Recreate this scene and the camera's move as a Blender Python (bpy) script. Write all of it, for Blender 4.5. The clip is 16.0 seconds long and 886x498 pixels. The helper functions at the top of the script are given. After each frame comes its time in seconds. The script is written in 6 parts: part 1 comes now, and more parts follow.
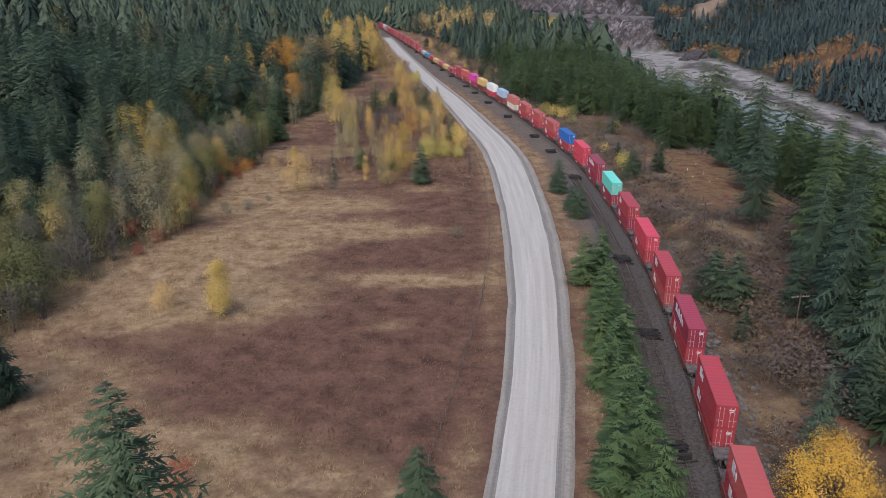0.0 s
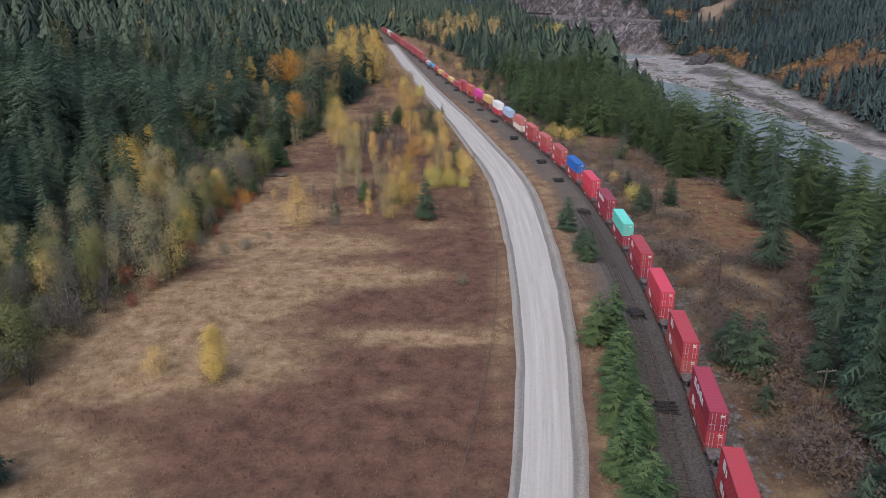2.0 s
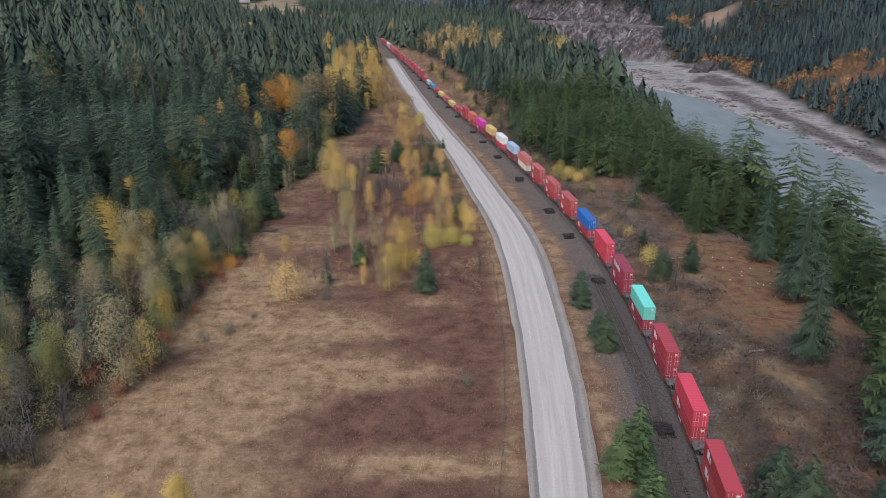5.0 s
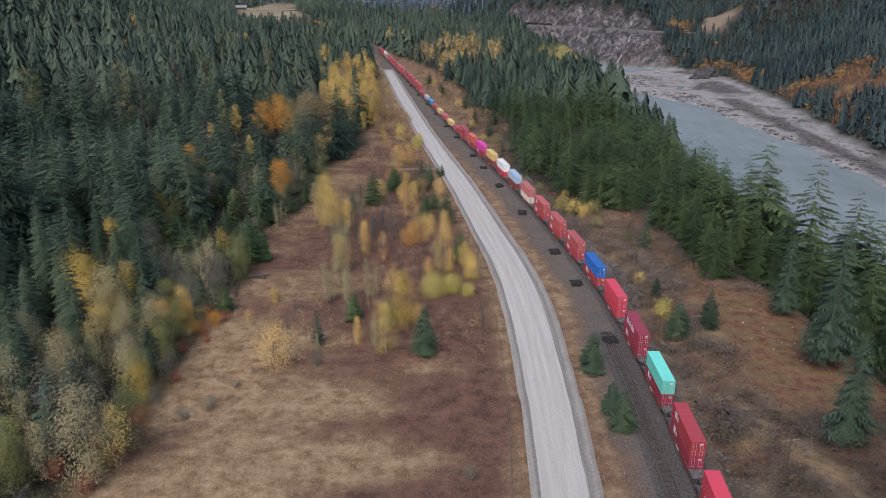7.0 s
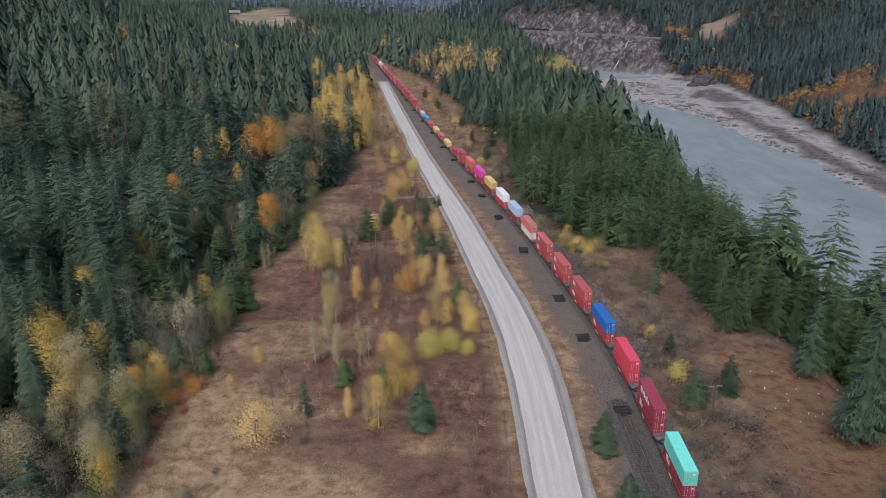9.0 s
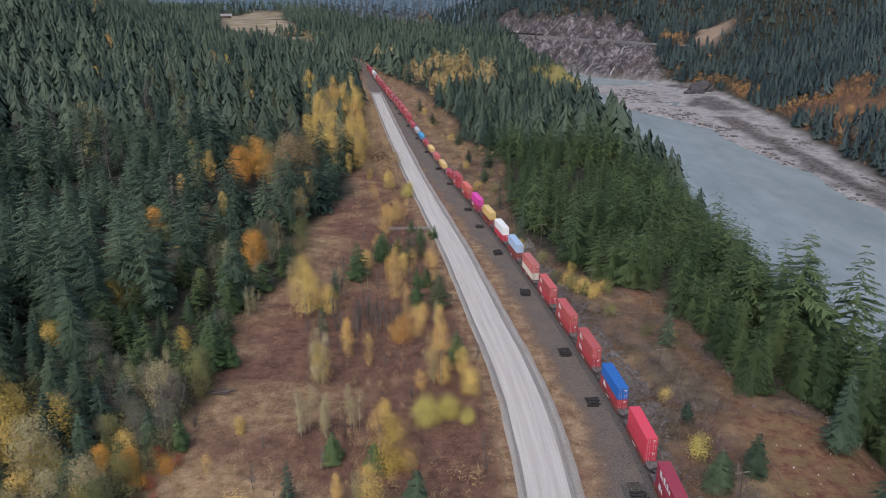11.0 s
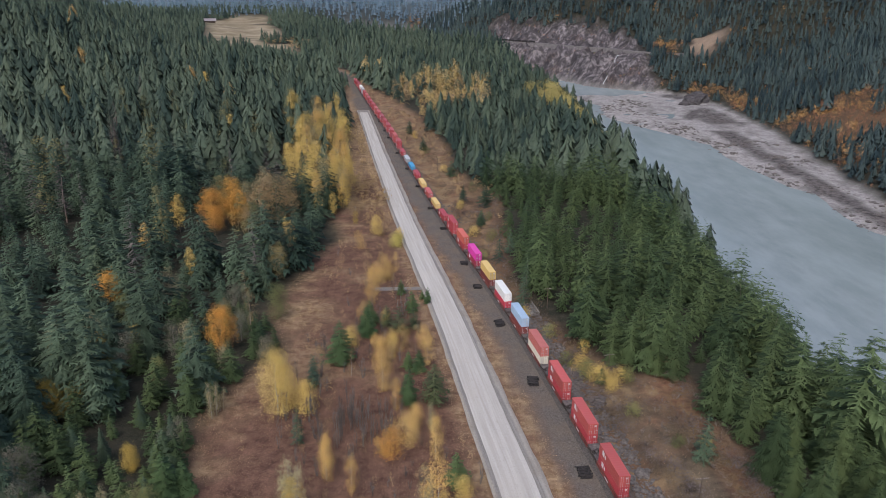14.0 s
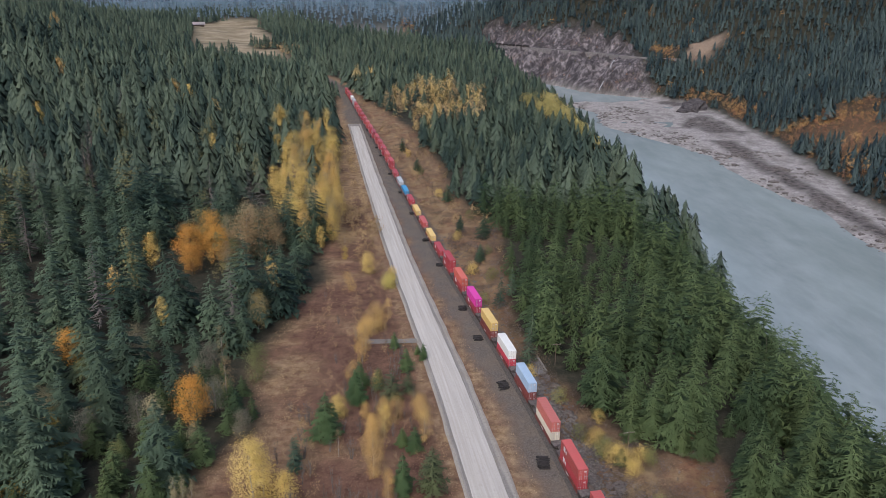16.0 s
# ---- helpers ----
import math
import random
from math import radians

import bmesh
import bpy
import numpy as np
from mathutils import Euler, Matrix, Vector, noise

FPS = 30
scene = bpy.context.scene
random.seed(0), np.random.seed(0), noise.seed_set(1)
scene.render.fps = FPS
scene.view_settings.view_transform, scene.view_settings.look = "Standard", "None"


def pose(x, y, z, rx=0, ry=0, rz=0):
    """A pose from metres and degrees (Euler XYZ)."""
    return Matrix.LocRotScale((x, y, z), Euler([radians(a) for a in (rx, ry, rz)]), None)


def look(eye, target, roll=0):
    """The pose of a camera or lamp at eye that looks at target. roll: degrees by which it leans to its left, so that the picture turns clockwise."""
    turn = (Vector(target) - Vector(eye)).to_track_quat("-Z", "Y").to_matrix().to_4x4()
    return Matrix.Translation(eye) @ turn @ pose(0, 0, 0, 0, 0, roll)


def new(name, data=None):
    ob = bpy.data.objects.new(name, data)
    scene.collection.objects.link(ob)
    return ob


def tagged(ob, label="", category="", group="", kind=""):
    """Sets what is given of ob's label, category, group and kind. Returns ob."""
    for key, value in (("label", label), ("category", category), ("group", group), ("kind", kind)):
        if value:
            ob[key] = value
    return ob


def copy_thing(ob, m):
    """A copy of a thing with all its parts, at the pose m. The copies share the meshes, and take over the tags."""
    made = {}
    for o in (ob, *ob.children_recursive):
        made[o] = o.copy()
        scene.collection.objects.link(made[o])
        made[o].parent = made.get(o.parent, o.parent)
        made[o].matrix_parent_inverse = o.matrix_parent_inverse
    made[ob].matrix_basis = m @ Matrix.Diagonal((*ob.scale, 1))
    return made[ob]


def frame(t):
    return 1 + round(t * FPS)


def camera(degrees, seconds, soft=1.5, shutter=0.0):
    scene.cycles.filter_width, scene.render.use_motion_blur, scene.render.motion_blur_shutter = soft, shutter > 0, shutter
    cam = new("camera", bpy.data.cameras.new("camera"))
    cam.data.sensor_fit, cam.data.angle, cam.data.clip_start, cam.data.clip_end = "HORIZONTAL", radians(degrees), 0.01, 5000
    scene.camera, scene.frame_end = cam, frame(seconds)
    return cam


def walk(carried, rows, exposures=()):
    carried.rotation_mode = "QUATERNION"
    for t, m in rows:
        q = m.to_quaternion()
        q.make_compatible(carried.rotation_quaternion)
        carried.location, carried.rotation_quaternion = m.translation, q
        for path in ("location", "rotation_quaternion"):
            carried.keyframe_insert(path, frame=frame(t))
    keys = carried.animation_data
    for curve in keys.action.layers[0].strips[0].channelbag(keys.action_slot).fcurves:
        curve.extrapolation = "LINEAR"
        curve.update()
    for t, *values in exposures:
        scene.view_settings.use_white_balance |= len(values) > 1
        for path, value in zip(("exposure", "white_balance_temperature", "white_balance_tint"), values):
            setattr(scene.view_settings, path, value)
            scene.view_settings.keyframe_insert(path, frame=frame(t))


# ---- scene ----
cam = camera(61.6, 16.0, 0.75)
METRES, EYE, TILT, LEAN, TURN = 160.0, 50.75, -19.7, 0.0, 0.0
ROWS = [
    (0.0, 0.0, 0.0, 0.0, -0.0, 0.0, 0.0),
    (0.5, -0.0005, 0.0054, 0.0148, 0.07, -0.04, -0.07),
    (1.0, -0.0009, 0.0134, 0.0297, 0.14, -0.06, -0.13),
    (1.5, -0.0016, 0.0236, 0.0459, 0.22, -0.09, -0.18),
    (2.0, -0.0022, 0.0361, 0.063, 0.28, -0.11, -0.21),
    (2.5, -0.003, 0.0503, 0.0806, 0.29, -0.12, -0.2),
    (3.0, -0.0036, 0.0662, 0.0984, 0.31, -0.12, -0.18),
    (3.5, -0.0038, 0.0828, 0.1169, 0.32, -0.12, -0.14),
    (4.0, -0.0038, 0.0999, 0.1357, 0.34, -0.12, -0.11),
    (6.5, -0.0062, 0.1954, 0.2345, 0.27, -0.1, 0.05),
    (7.0, -0.0068, 0.2165, 0.255, 0.22, -0.07, 0.08),
    (7.5, -0.0074, 0.2371, 0.2754, 0.16, -0.05, 0.11),
    (8.0, -0.0084, 0.2586, 0.2955, 0.07, -0.02, 0.13),
    (8.5, -0.0096, 0.2802, 0.3159, -0.02, -0.0, 0.15),
    (9.0, -0.0099, 0.3015, 0.3365, -0.12, 0.01, 0.17),
    (11.5, -0.0173, 0.4238, 0.4416, -0.76, 0.04, 0.13),
    (12.0, -0.0189, 0.4544, 0.4648, -0.9, 0.02, 0.12),
    (12.5, -0.0205, 0.487, 0.4885, -1.04, 0.01, 0.1),
    (13.0, -0.0223, 0.5214, 0.5124, -1.21, 0.02, 0.1),
    (13.5, -0.0239, 0.5558, 0.537, -1.37, 0.02, 0.08),
    (14.0, -0.0253, 0.5911, 0.5619, -1.51, 0.02, 0.11),
    (14.5, -0.0264, 0.6271, 0.5868, -1.64, 0.02, 0.11),
    (15.0, -0.0279, 0.664, 0.6117, -1.81, 0.02, 0.13),
    (15.5, -0.029, 0.7012, 0.6365, -1.97, 0.01, 0.19),
    (16.0, -0.0301, 0.738, 0.662, -2.07, -0.01, 0.2),
]
walk(cam, [(t, pose(0, 0, EYE, TILT, LEAN, TURN) @ pose(METRES * x, METRES * y, METRES * z, 90 + pitch, roll, yaw)) for t, x, y, z, yaw, pitch, roll in ROWS], [(0.0, -0.05, 5980, 11), (9.0, -0.05, 5960, 11), (16.0, 0.0, 6080, 11)])


# ---- light ----
world = bpy.data.worlds.new("overcast_sky")
scene.world = world
world.use_nodes = True
wn = world.node_tree
sky = wn.nodes.new("ShaderNodeTexSky")
sky.sky_type = "NISHITA"
sky.sun_disc = False
sky.sun_elevation, sky.sun_rotation = radians(50), radians(200)
sky.dust_density = 4.0
wn.nodes["Background"].inputs["Strength"].default_value = 0.2
wn.links.new(sky.outputs[0], wn.nodes["Background"].inputs["Color"])
sun = new("sun", bpy.data.lights.new("sun", "SUN"))
sun.data.energy, sun.data.angle, sun.data.color = 1.1, radians(35), (1.0, 0.97, 0.93)
sun.matrix_world = look((-20, -60, 100), (0, 0, 0))


# ---- plan: curves of the road, the railway, the river and the forest edges ----
def spline(points):
    """A natural cubic x(y) through (y, x) points."""
    p = np.array(points, float)
    t, v = p[:, 0], p[:, 1]
    n, h = len(t), np.diff(t)
    a, b = np.eye(n), np.zeros(n)
    for i in range(1, n - 1):
        a[i, i - 1:i + 2] = h[i - 1], 2 * (h[i - 1] + h[i]), h[i]
        b[i] = 6 * ((v[i + 1] - v[i]) / h[i] - (v[i] - v[i - 1]) / h[i - 1])
    m = np.linalg.solve(a, b)

    def f(q):
        q = np.asarray(q, float)
        c = np.clip(q, t[0], t[-1])
        i = np.clip(np.searchsorted(t, c) - 1, 0, n - 2)
        u, w = t[i + 1] - c, c - t[i]
        return (m[i] * u ** 3 + m[i + 1] * w ** 3) / (6 * h[i]) + (v[i] / h[i] - m[i] * h[i] / 6) * u + (v[i + 1] / h[i] - m[i + 1] * h[i] / 6) * w
    return f


def steps(points):
    p = np.array(points, float)
    return lambda q: np.interp(q, p[:, 0], p[:, 1])


road_x = spline([(-120, -36), (-60, -18), (0, -4), (64, 8.5), (101, 14.2), (150, 18.2), (205, 19.4), (240, 18.0), (286, 12.2), (332, 6), (417, -7.6), (489, -18.3), (605, -34.5), (738, -52.5), (800, -61)])
track_x = spline([(-120, -12), (-60, 5), (0, 18.5), (66, 30.8), (111, 37.2), (150, 40.4), (190, 41.4), (220, 40.8), (258, 37.2), (300, 31.6), (347, 24.2), (415, 11.6), (465, 2.8), (533, -8.4), (601, -19.4), (655, -28), (776, -49), (911, -72), (1008, -93), (1100, -125), (1250, -200)])
near_bank = spline([(-200, 190), (200, 172), (400, 168), (530, 175), (627, 186), (700, 194), (800, 203), (1000, 208), (1186, 198), (1339, 204), (1430, 176), (1560, 70), (1720, -70), (1900, -180), (2500, -270), (4800, -700)])
water_far = spline([(-200, 330), (400, 326), (600, 323), (750, 324), (850, 314), (1000, 302), (1080, 264), (1186, 238), (1300, 228), (1364, 232), (1395, 400)])
far_bank = spline([(-200, 400), (400, 385), (718, 384), (920, 415), (1160, 440), (1340, 430), (1395, 398), (1463, 308), (1516, 280), (1580, 247), (1720, 100), (1900, -10), (2500, -80), (4800, -500)])
left_edge = steps([(-100, -56), (80, -60), (106, -66), (150, -60), (216, -57), (285, -57), (318, -46), (350, -52), (385, -46), (430, -40), (500, -50), (600, -50), (738, -66), (850, -76), (911, -82), (1008, -103), (1100, -135), (1250, -210)])
right_edge = steps([(-100, 44), (60, 45), (80, 50), (100, 57), (125, 65), (150, 73), (168, 92), (226, 90), (232, 78), (246, 71), (268, 68), (300, 67), (302, 52), (318, 42), (330, 37), (345, 33), (367, 29), (391, 26), (435, 31), (489, 32), (539, 15), (620, 8), (715, -6), (800, -26), (911, -60), (1008, -82), (1100, -114), (1250, -190)])

rng = np.random.default_rng(7)


def lattice(ix, iy, seed):
    h = np.sin(ix * 127.1 + iy * 311.7 + seed * 74.7) * 43758.5453
    return h - np.floor(h)


def value_noise(x, y, seed=0):
    ix, iy = np.floor(x), np.floor(y)
    fx, fy = x - ix, y - iy
    fx, fy = fx * fx * (3 - 2 * fx), fy * fy * (3 - 2 * fy)
    a, b = lattice(ix, iy, seed), lattice(ix + 1, iy, seed)
    c, d = lattice(ix, iy + 1, seed), lattice(ix + 1, iy + 1, seed)
    return (a * (1 - fx) + b * fx) * (1 - fy) + (c * (1 - fx) + d * fx) * fy


def fbm(x, y, size, octaves=4, seed=0):
    x, y = np.asarray(x, float) / size, np.asarray(y, float) / size
    total, amp, norm = 0.0, 1.0, 0.0
    for k in range(octaves):
        total = total + amp * value_noise(x, y, seed + k * 13)
        norm, amp, x, y = norm + amp, amp * 0.5, x * 2.03, y * 2.03
    return total / norm


def ramp(x, a, b):
    t = np.clip((np.asarray(x, float) - a) / (b - a), 0, 1)
    return t * t * (3 - 2 * t)


LINE_Z = -11.0


def height(x, y):
    x, y = np.asarray(x, float), np.asarray(y, float)
    d = -(x + 70 + 0.45 * np.maximum(0, y - 1000))
    z = 0.085 * np.maximum(0, d) + 0.25 * np.maximum(0, d - 250)
    z = z + 0.028 * np.maximum(0, y - 1150) * ramp(y, 1150, 1400) + 0.12 * np.maximum(0, y - 2600)
    away = ramp(np.minimum(np.abs(x - road_x(y)) - 6, np.abs(x - track_x(y) + 3) - 9), 0, 14)
    z = z + away * ((fbm(x, y, 45, 3, 3) - 0.5) * 1.6 + (fbm(x, y, 5, 2, 5) - 0.5) * 0.25)
    z = z + 22 * ramp(np.abs(x), 150, 700) * (fbm(x, y, 160, 4, 9) - 0.5)
    nb, fb, wf = near_bank(y), far_bank(y), water_far(y)
    ditch = x - track_x(y)
    z = z - 1.3 * ramp(ditch, 3.2, 7) * (1 - ramp(ditch, 9, 15)) * (y < 900) - 0.25 * (1 - away)
    drop = 0.5 * ramp(x, nb - 88, nb + 3) + 0.5 * np.clip((x - nb + 88) / 91, 0, 1)
    z = z * (1 - drop) + drop * (-73 + 3 * (fbm(x, y, 30, 3, 4) - 0.5))
    bar = ramp(x, wf - 14, wf + 22) * (1 - ramp(y - 1345 - 0.15 * (x - 243) - 42 * ramp(x, 350, 405), 0, 12))
    z = np.where(x > nb, -74 + bar * (5 + 5 * (fbm(x, y, 26, 4, 21) - 0.45)), z)
    r = x - fb
    steep = ramp(y, 1330, 1480) * (1 - ramp(y, 1900, 2300)) * (1 - ramp(x, 380, 450))
    base = -69 + (0.38 + 0.22 * steep) * np.maximum(0, r) + 0.3 * np.maximum(0, r - 220)
    calm = 1 - 0.9 * steep * np.exp(-((base + LINE_Z * -1) / 9) ** 2)
    base = base - 0.9 * steep * np.clip(base - LINE_Z, -5, 5)
    u, w = (y - x) * 0.7071, (x + y) * 0.7071
    ribs = (np.abs(fbm(u, w * 0.35, 34, 4, 33) - 0.5) * 2 - 0.25) * 34 + (np.abs(fbm(u, w * 0.5, 13, 3, 35) - 0.5) * 2 - 0.2) * 13
    up = base + calm * ramp(r, 0, 35) * ((12 + 16 * steep) * (np.abs(fbm(x, y, 55, 5, 31) - 0.5) * 2.4 - 0.2) + steep * ribs) + 90 * ramp(r, 60, 700) * (fbm(x, y, 320, 3, 41) - 0.5)
    z = np.where(r > 0, np.maximum(up, -71), z)
    beyond = 22 + 0.05 * (y - 1850) + 0.2 * np.maximum(0, np.abs(x + 330) - 330) + 60 * (fbm(x, y, 380, 4, 43) - 0.5)
    k = ramp(y, 1850, 2100)
    return z * (1 - k) + beyond * k


# ---- materials ----
class Nodes:
    def __init__(self, name, rough=0.85, metal=0.0, spec=0.3):
        self.mat = bpy.data.materials.new(name)
        self.mat.use_nodes = True
        self.tree = self.mat.node_tree
        self.bsdf = self.tree.nodes["Principled BSDF"]
        self.bsdf.inputs["Roughness"].default_value = rough
        self.bsdf.inputs["Metallic"].default_value = metal
        self.bsdf.inputs["Specular IOR Level"].default_value = spec
        self.place = self.add("ShaderNodeNewGeometry").outputs["Position"]

    def add(self, kind):
        return self.tree.nodes.new(kind)

    def link(self, a, b):
        self.tree.links.new(a, b)

    def noise(self, size, detail=4.0, stretch=None, rough=0.6, where=None):
        src = where if where is not None else self.place
        if stretch:
            m = self.add("ShaderNodeMapping")
            m.inputs["Scale"].default_value = stretch
            self.link(src, m.inputs["Vector"])
            src = m.outputs[0]
        n = self.add("ShaderNodeTexNoise")
        n.inputs["Scale"].default_value = 1.0 / size
        n.inputs["Detail"].default_value = detail
        n.inputs["Roughness"].default_value = rough
        self.link(src, n.inputs["Vector"])
        return n.outputs["Fac"]

    def attr(self, name):
        a = self.add("ShaderNodeAttribute")
        a.attribute_name = name
        return a.outputs["Fac"]

    def span(self, fac, a, b, lo=0.0, hi=1.0):
        m = self.add("ShaderNodeMapRange")
        for key, v in (("From Min", a), ("From Max", b), ("To Min", lo), ("To Max", hi)):
            m.inputs[key].default_value = v
        self.link(fac, m.inputs["Value"])
        return m.outputs[0]

    def mix(self, fac, a, b, blend="MIX"):
        m = self.add("ShaderNodeMix")
        m.data_type, m.blend_type = "RGBA", blend
        for sock, v in ((m.inputs[0], fac), (m.inputs[6], a), (m.inputs[7], b)):
            if isinstance(v, (tuple, list)):
                sock.default_value = (*v, 1.0) if len(v) == 3 else v
            elif isinstance(v, (int, float)):
                sock.default_value = v
            else:
                self.link(v, sock)
        return m.outputs[2]

    def calc(self, op, a, b=0.0):
        m = self.add("ShaderNodeMath")
        m.operation = op
        for sock, v in zip(m.inputs, (a, b)):
            if isinstance(v, (int, float)):
                sock.default_value = v
            else:
                self.link(v, sock)
        return m.outputs[0]

    def cells(self, size):
        m = self.add("ShaderNodeMapping")
        m.inputs["Scale"].default_value = (1, 1, 0.0)
        self.link(self.place, m.inputs["Vector"])
        v = self.add("ShaderNodeTexVoronoi")
        v.inputs["Scale"].default_value = 1.0 / size
        self.link(m.outputs[0], v.inputs["Vector"])
        s = self.add("ShaderNodeSeparateColor")
        self.link(v.outputs["Color"], s.inputs[0])
        return s.outputs[0], s.outputs[1]

    def own(self):
        return self.add("ShaderNodeObjectInfo").outputs["Random"]

    def island(self):
        g = self.add("ShaderNodeNewGeometry")
        return g.outputs["Random Per Island"]

    def bump(self, fac, strength, distance):
        b = self.add("ShaderNodeBump")
        b.inputs["Strength"].default_value, b.inputs["Distance"].default_value = strength, distance
        self.link(fac, b.inputs["Height"])
        self.link(b.outputs[0], self.bsdf.inputs["Normal"])

    def done(self, colour):
        if isinstance(colour, tuple):
            self.bsdf.inputs["Base Color"].default_value = (*colour, 1.0)
        else:
            self.link(colour, self.bsdf.inputs["Base Color"])
        return self.mat


def foliage(name, dark, light, each=True, grain=0.0, cut=0.0, deep=0.5, fleck=0.2, warm=0.25, shade=0.4):
    """Leaves or needles. each: the tone is drawn for each object, else from the mesh's "tone"; cut: share of ragged gaps between the needles; warm: how far the hue strays from tree to tree."""
    n = Nodes(name, 0.75, spec=0.12)
    tone = n.own() if each else n.attr("tone")
    c = n.mix(tone, dark, light)
    stray = n.calc("FRACT", n.calc("MULTIPLY", tone, 7.31))
    c = n.mix(n.span(stray, 0.4, 1.0, 0.0, warm), c, (light[0] * 1.15, light[1] * 0.95, light[2] * 0.7))
    c = n.mix(n.span(n.island(), 0, 1, 0.0, fleck), c, tuple(min(1, v * 1.45) for v in light))
    c = n.mix(n.span(n.noise(2.2), 0.35, 0.75, 0.0, 0.35), c, dark)
    if grain:
        c = n.mix(n.span(n.noise(grain, 3, rough=0.7), 0.4, 0.62, shade, 0.0), c, tuple(v * deep for v in dark))
    if cut:
        gaps = n.calc("GREATER_THAN", n.noise(grain * 1.6, 2, rough=0.65), cut)
        n.link(gaps, n.bsdf.inputs["Alpha"])
    return n.done(c)


def field_colour(n):
    brown = n.mix(n.span(n.noise(4, 8, rough=0.7), 0.36, 0.64), (0.088, 0.047, 0.034), (0.20, 0.112, 0.076))
    straw = n.mix(n.span(n.noise(3, 8, rough=0.7), 0.36, 0.64), (0.195, 0.122, 0.06), (0.45, 0.32, 0.188))
    streak = n.span(n.noise(5, 6, (0.8, 1.25, 1), 0.68), 0.36, 0.62, 0.3, 1.05)
    thick = n.span(n.attr("straw"), 0.8, 1.0, 0.0, 0.85)
    return n.mix(n.calc("MAXIMUM", n.calc("MULTIPLY", n.attr("straw"), streak), thick), brown, straw)


def make_ground():
    n = Nodes("ground_cover", 0.95, spec=0.1)
    c = field_colour(n)
    floor_ = n.mix(n.span(n.noise(4, 5), 0.3, 0.7), (0.02, 0.023, 0.017), (0.058, 0.052, 0.036))
    c = n.mix(n.attr("woods"), c, floor_)
    scrub = n.mix(n.span(n.noise(5, 6), 0.35, 0.68), (0.062, 0.048, 0.035), (0.18, 0.14, 0.095))
    scrub = n.mix(n.calc("MULTIPLY", n.attr("tan"), n.span(n.noise(7, 5), 0.3, 0.65, 0.15, 0.85)), scrub, (0.30, 0.185, 0.10))
    scrub = n.mix(n.span(n.noise(17, 4), 0.45, 0.62, 0, 0.8), scrub, n.mix(n.span(n.noise(3, 6), 0.35, 0.65), (0.12, 0.062, 0.042), (0.245, 0.138, 0.08)))
    scrub = n.mix(n.span(n.noise(11, 5), 0.52, 0.66, 0, 0.8), scrub, (0.3, 0.21, 0.115))
    c = n.mix(n.attr("scrub"), c, scrub)
    fine = n.noise(0.35, 5, rough=0.75)
    gravel = n.mix(n.span(fine, 0.3, 0.72), (0.06, 0.051, 0.044), (0.215, 0.188, 0.162))
    gravel = n.mix(n.span(n.noise(7, 5), 0.42, 0.66, 0, 0.7), gravel, (0.18, 0.142, 0.108))
    c = n.mix(n.attr("gravel"), c, gravel)
    rock = n.mix(n.span(n.noise(26, 10, (1, 1, 0.35), 0.72), 0.38, 0.6), (0.08, 0.07, 0.076), (0.4, 0.355, 0.355))
    rock = n.mix(n.span(n.noise(34, 5), 0.54, 0.68, 0, 0.55), rock, (0.21, 0.135, 0.1))
    rock = n.mix(n.span(n.noise(8, 9, (1, 1, 0.4), 0.75), 0.46, 0.6, 0.85, 0.0), rock, (0.05, 0.044, 0.047))
    rock = n.mix(n.attr("scar"), rock, (0.34, 0.25, 0.18))
    c = n.mix(n.attr("rock"), c, rock)
    bar = n.mix(n.span(n.noise(12, 9), 0.3, 0.6), (0.26, 0.24, 0.225), (0.4, 0.37, 0.352))
    bar = n.mix(n.attr("boulder"), bar, n.mix(n.span(n.noise(5, 8), 0.35, 0.6), (0.035, 0.031, 0.03), (0.16, 0.14, 0.13)))
    bar = n.mix(n.span(n.noise(4, 8, rough=0.75), 0.44, 0.64, 0, 0.6), bar, (0.12, 0.108, 0.102))
    c = n.mix(n.attr("bar"), c, bar)
    c = n.mix(n.attr("meadow"), c, n.mix(n.span(n.noise(40, 4), 0.35, 0.65), (0.21, 0.165, 0.1), (0.37, 0.3, 0.2)))
    c = n.mix(n.attr("earth"), c, n.mix(n.span(n.noise(2.5, 6), 0.35, 0.65), (0.125, 0.058, 0.038), (0.27, 0.145, 0.085)))
    c = n.mix(n.calc("MULTIPLY", n.attr("earth"), n.span(n.noise(5, 6, rough=0.7), 0.42, 0.6, 0.0, 0.7)), c, (0.17, 0.135, 0.06))
    # blue-grey distance haze mixed into the ground's colour
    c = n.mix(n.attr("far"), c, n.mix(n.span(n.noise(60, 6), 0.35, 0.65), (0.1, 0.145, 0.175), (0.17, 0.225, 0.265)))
    grit = n.noise(0.45, 6, rough=0.8)
    c = n.mix(n.span(grit, 0.42, 0.62, 0.32, 0.0), c, n.mix(0.72, c, (0.01, 0.008, 0.006)))
    c = n.mix(n.span(grit, 0.55, 0.75, 0.0, 0.28), c, n.mix(0.4, c, (0.5, 0.42, 0.33)))
    crag = n.calc("MULTIPLY", n.calc("MULTIPLY", n.noise(14, 8, (1, 1, 0.5), 0.7), n.attr("rock")), 45.0)
    n.bump(n.calc("ADD", n.noise(0.8, 6, rough=0.7), crag), 0.9, 0.3)
    return n.done(c)


M_GROUND = make_ground()


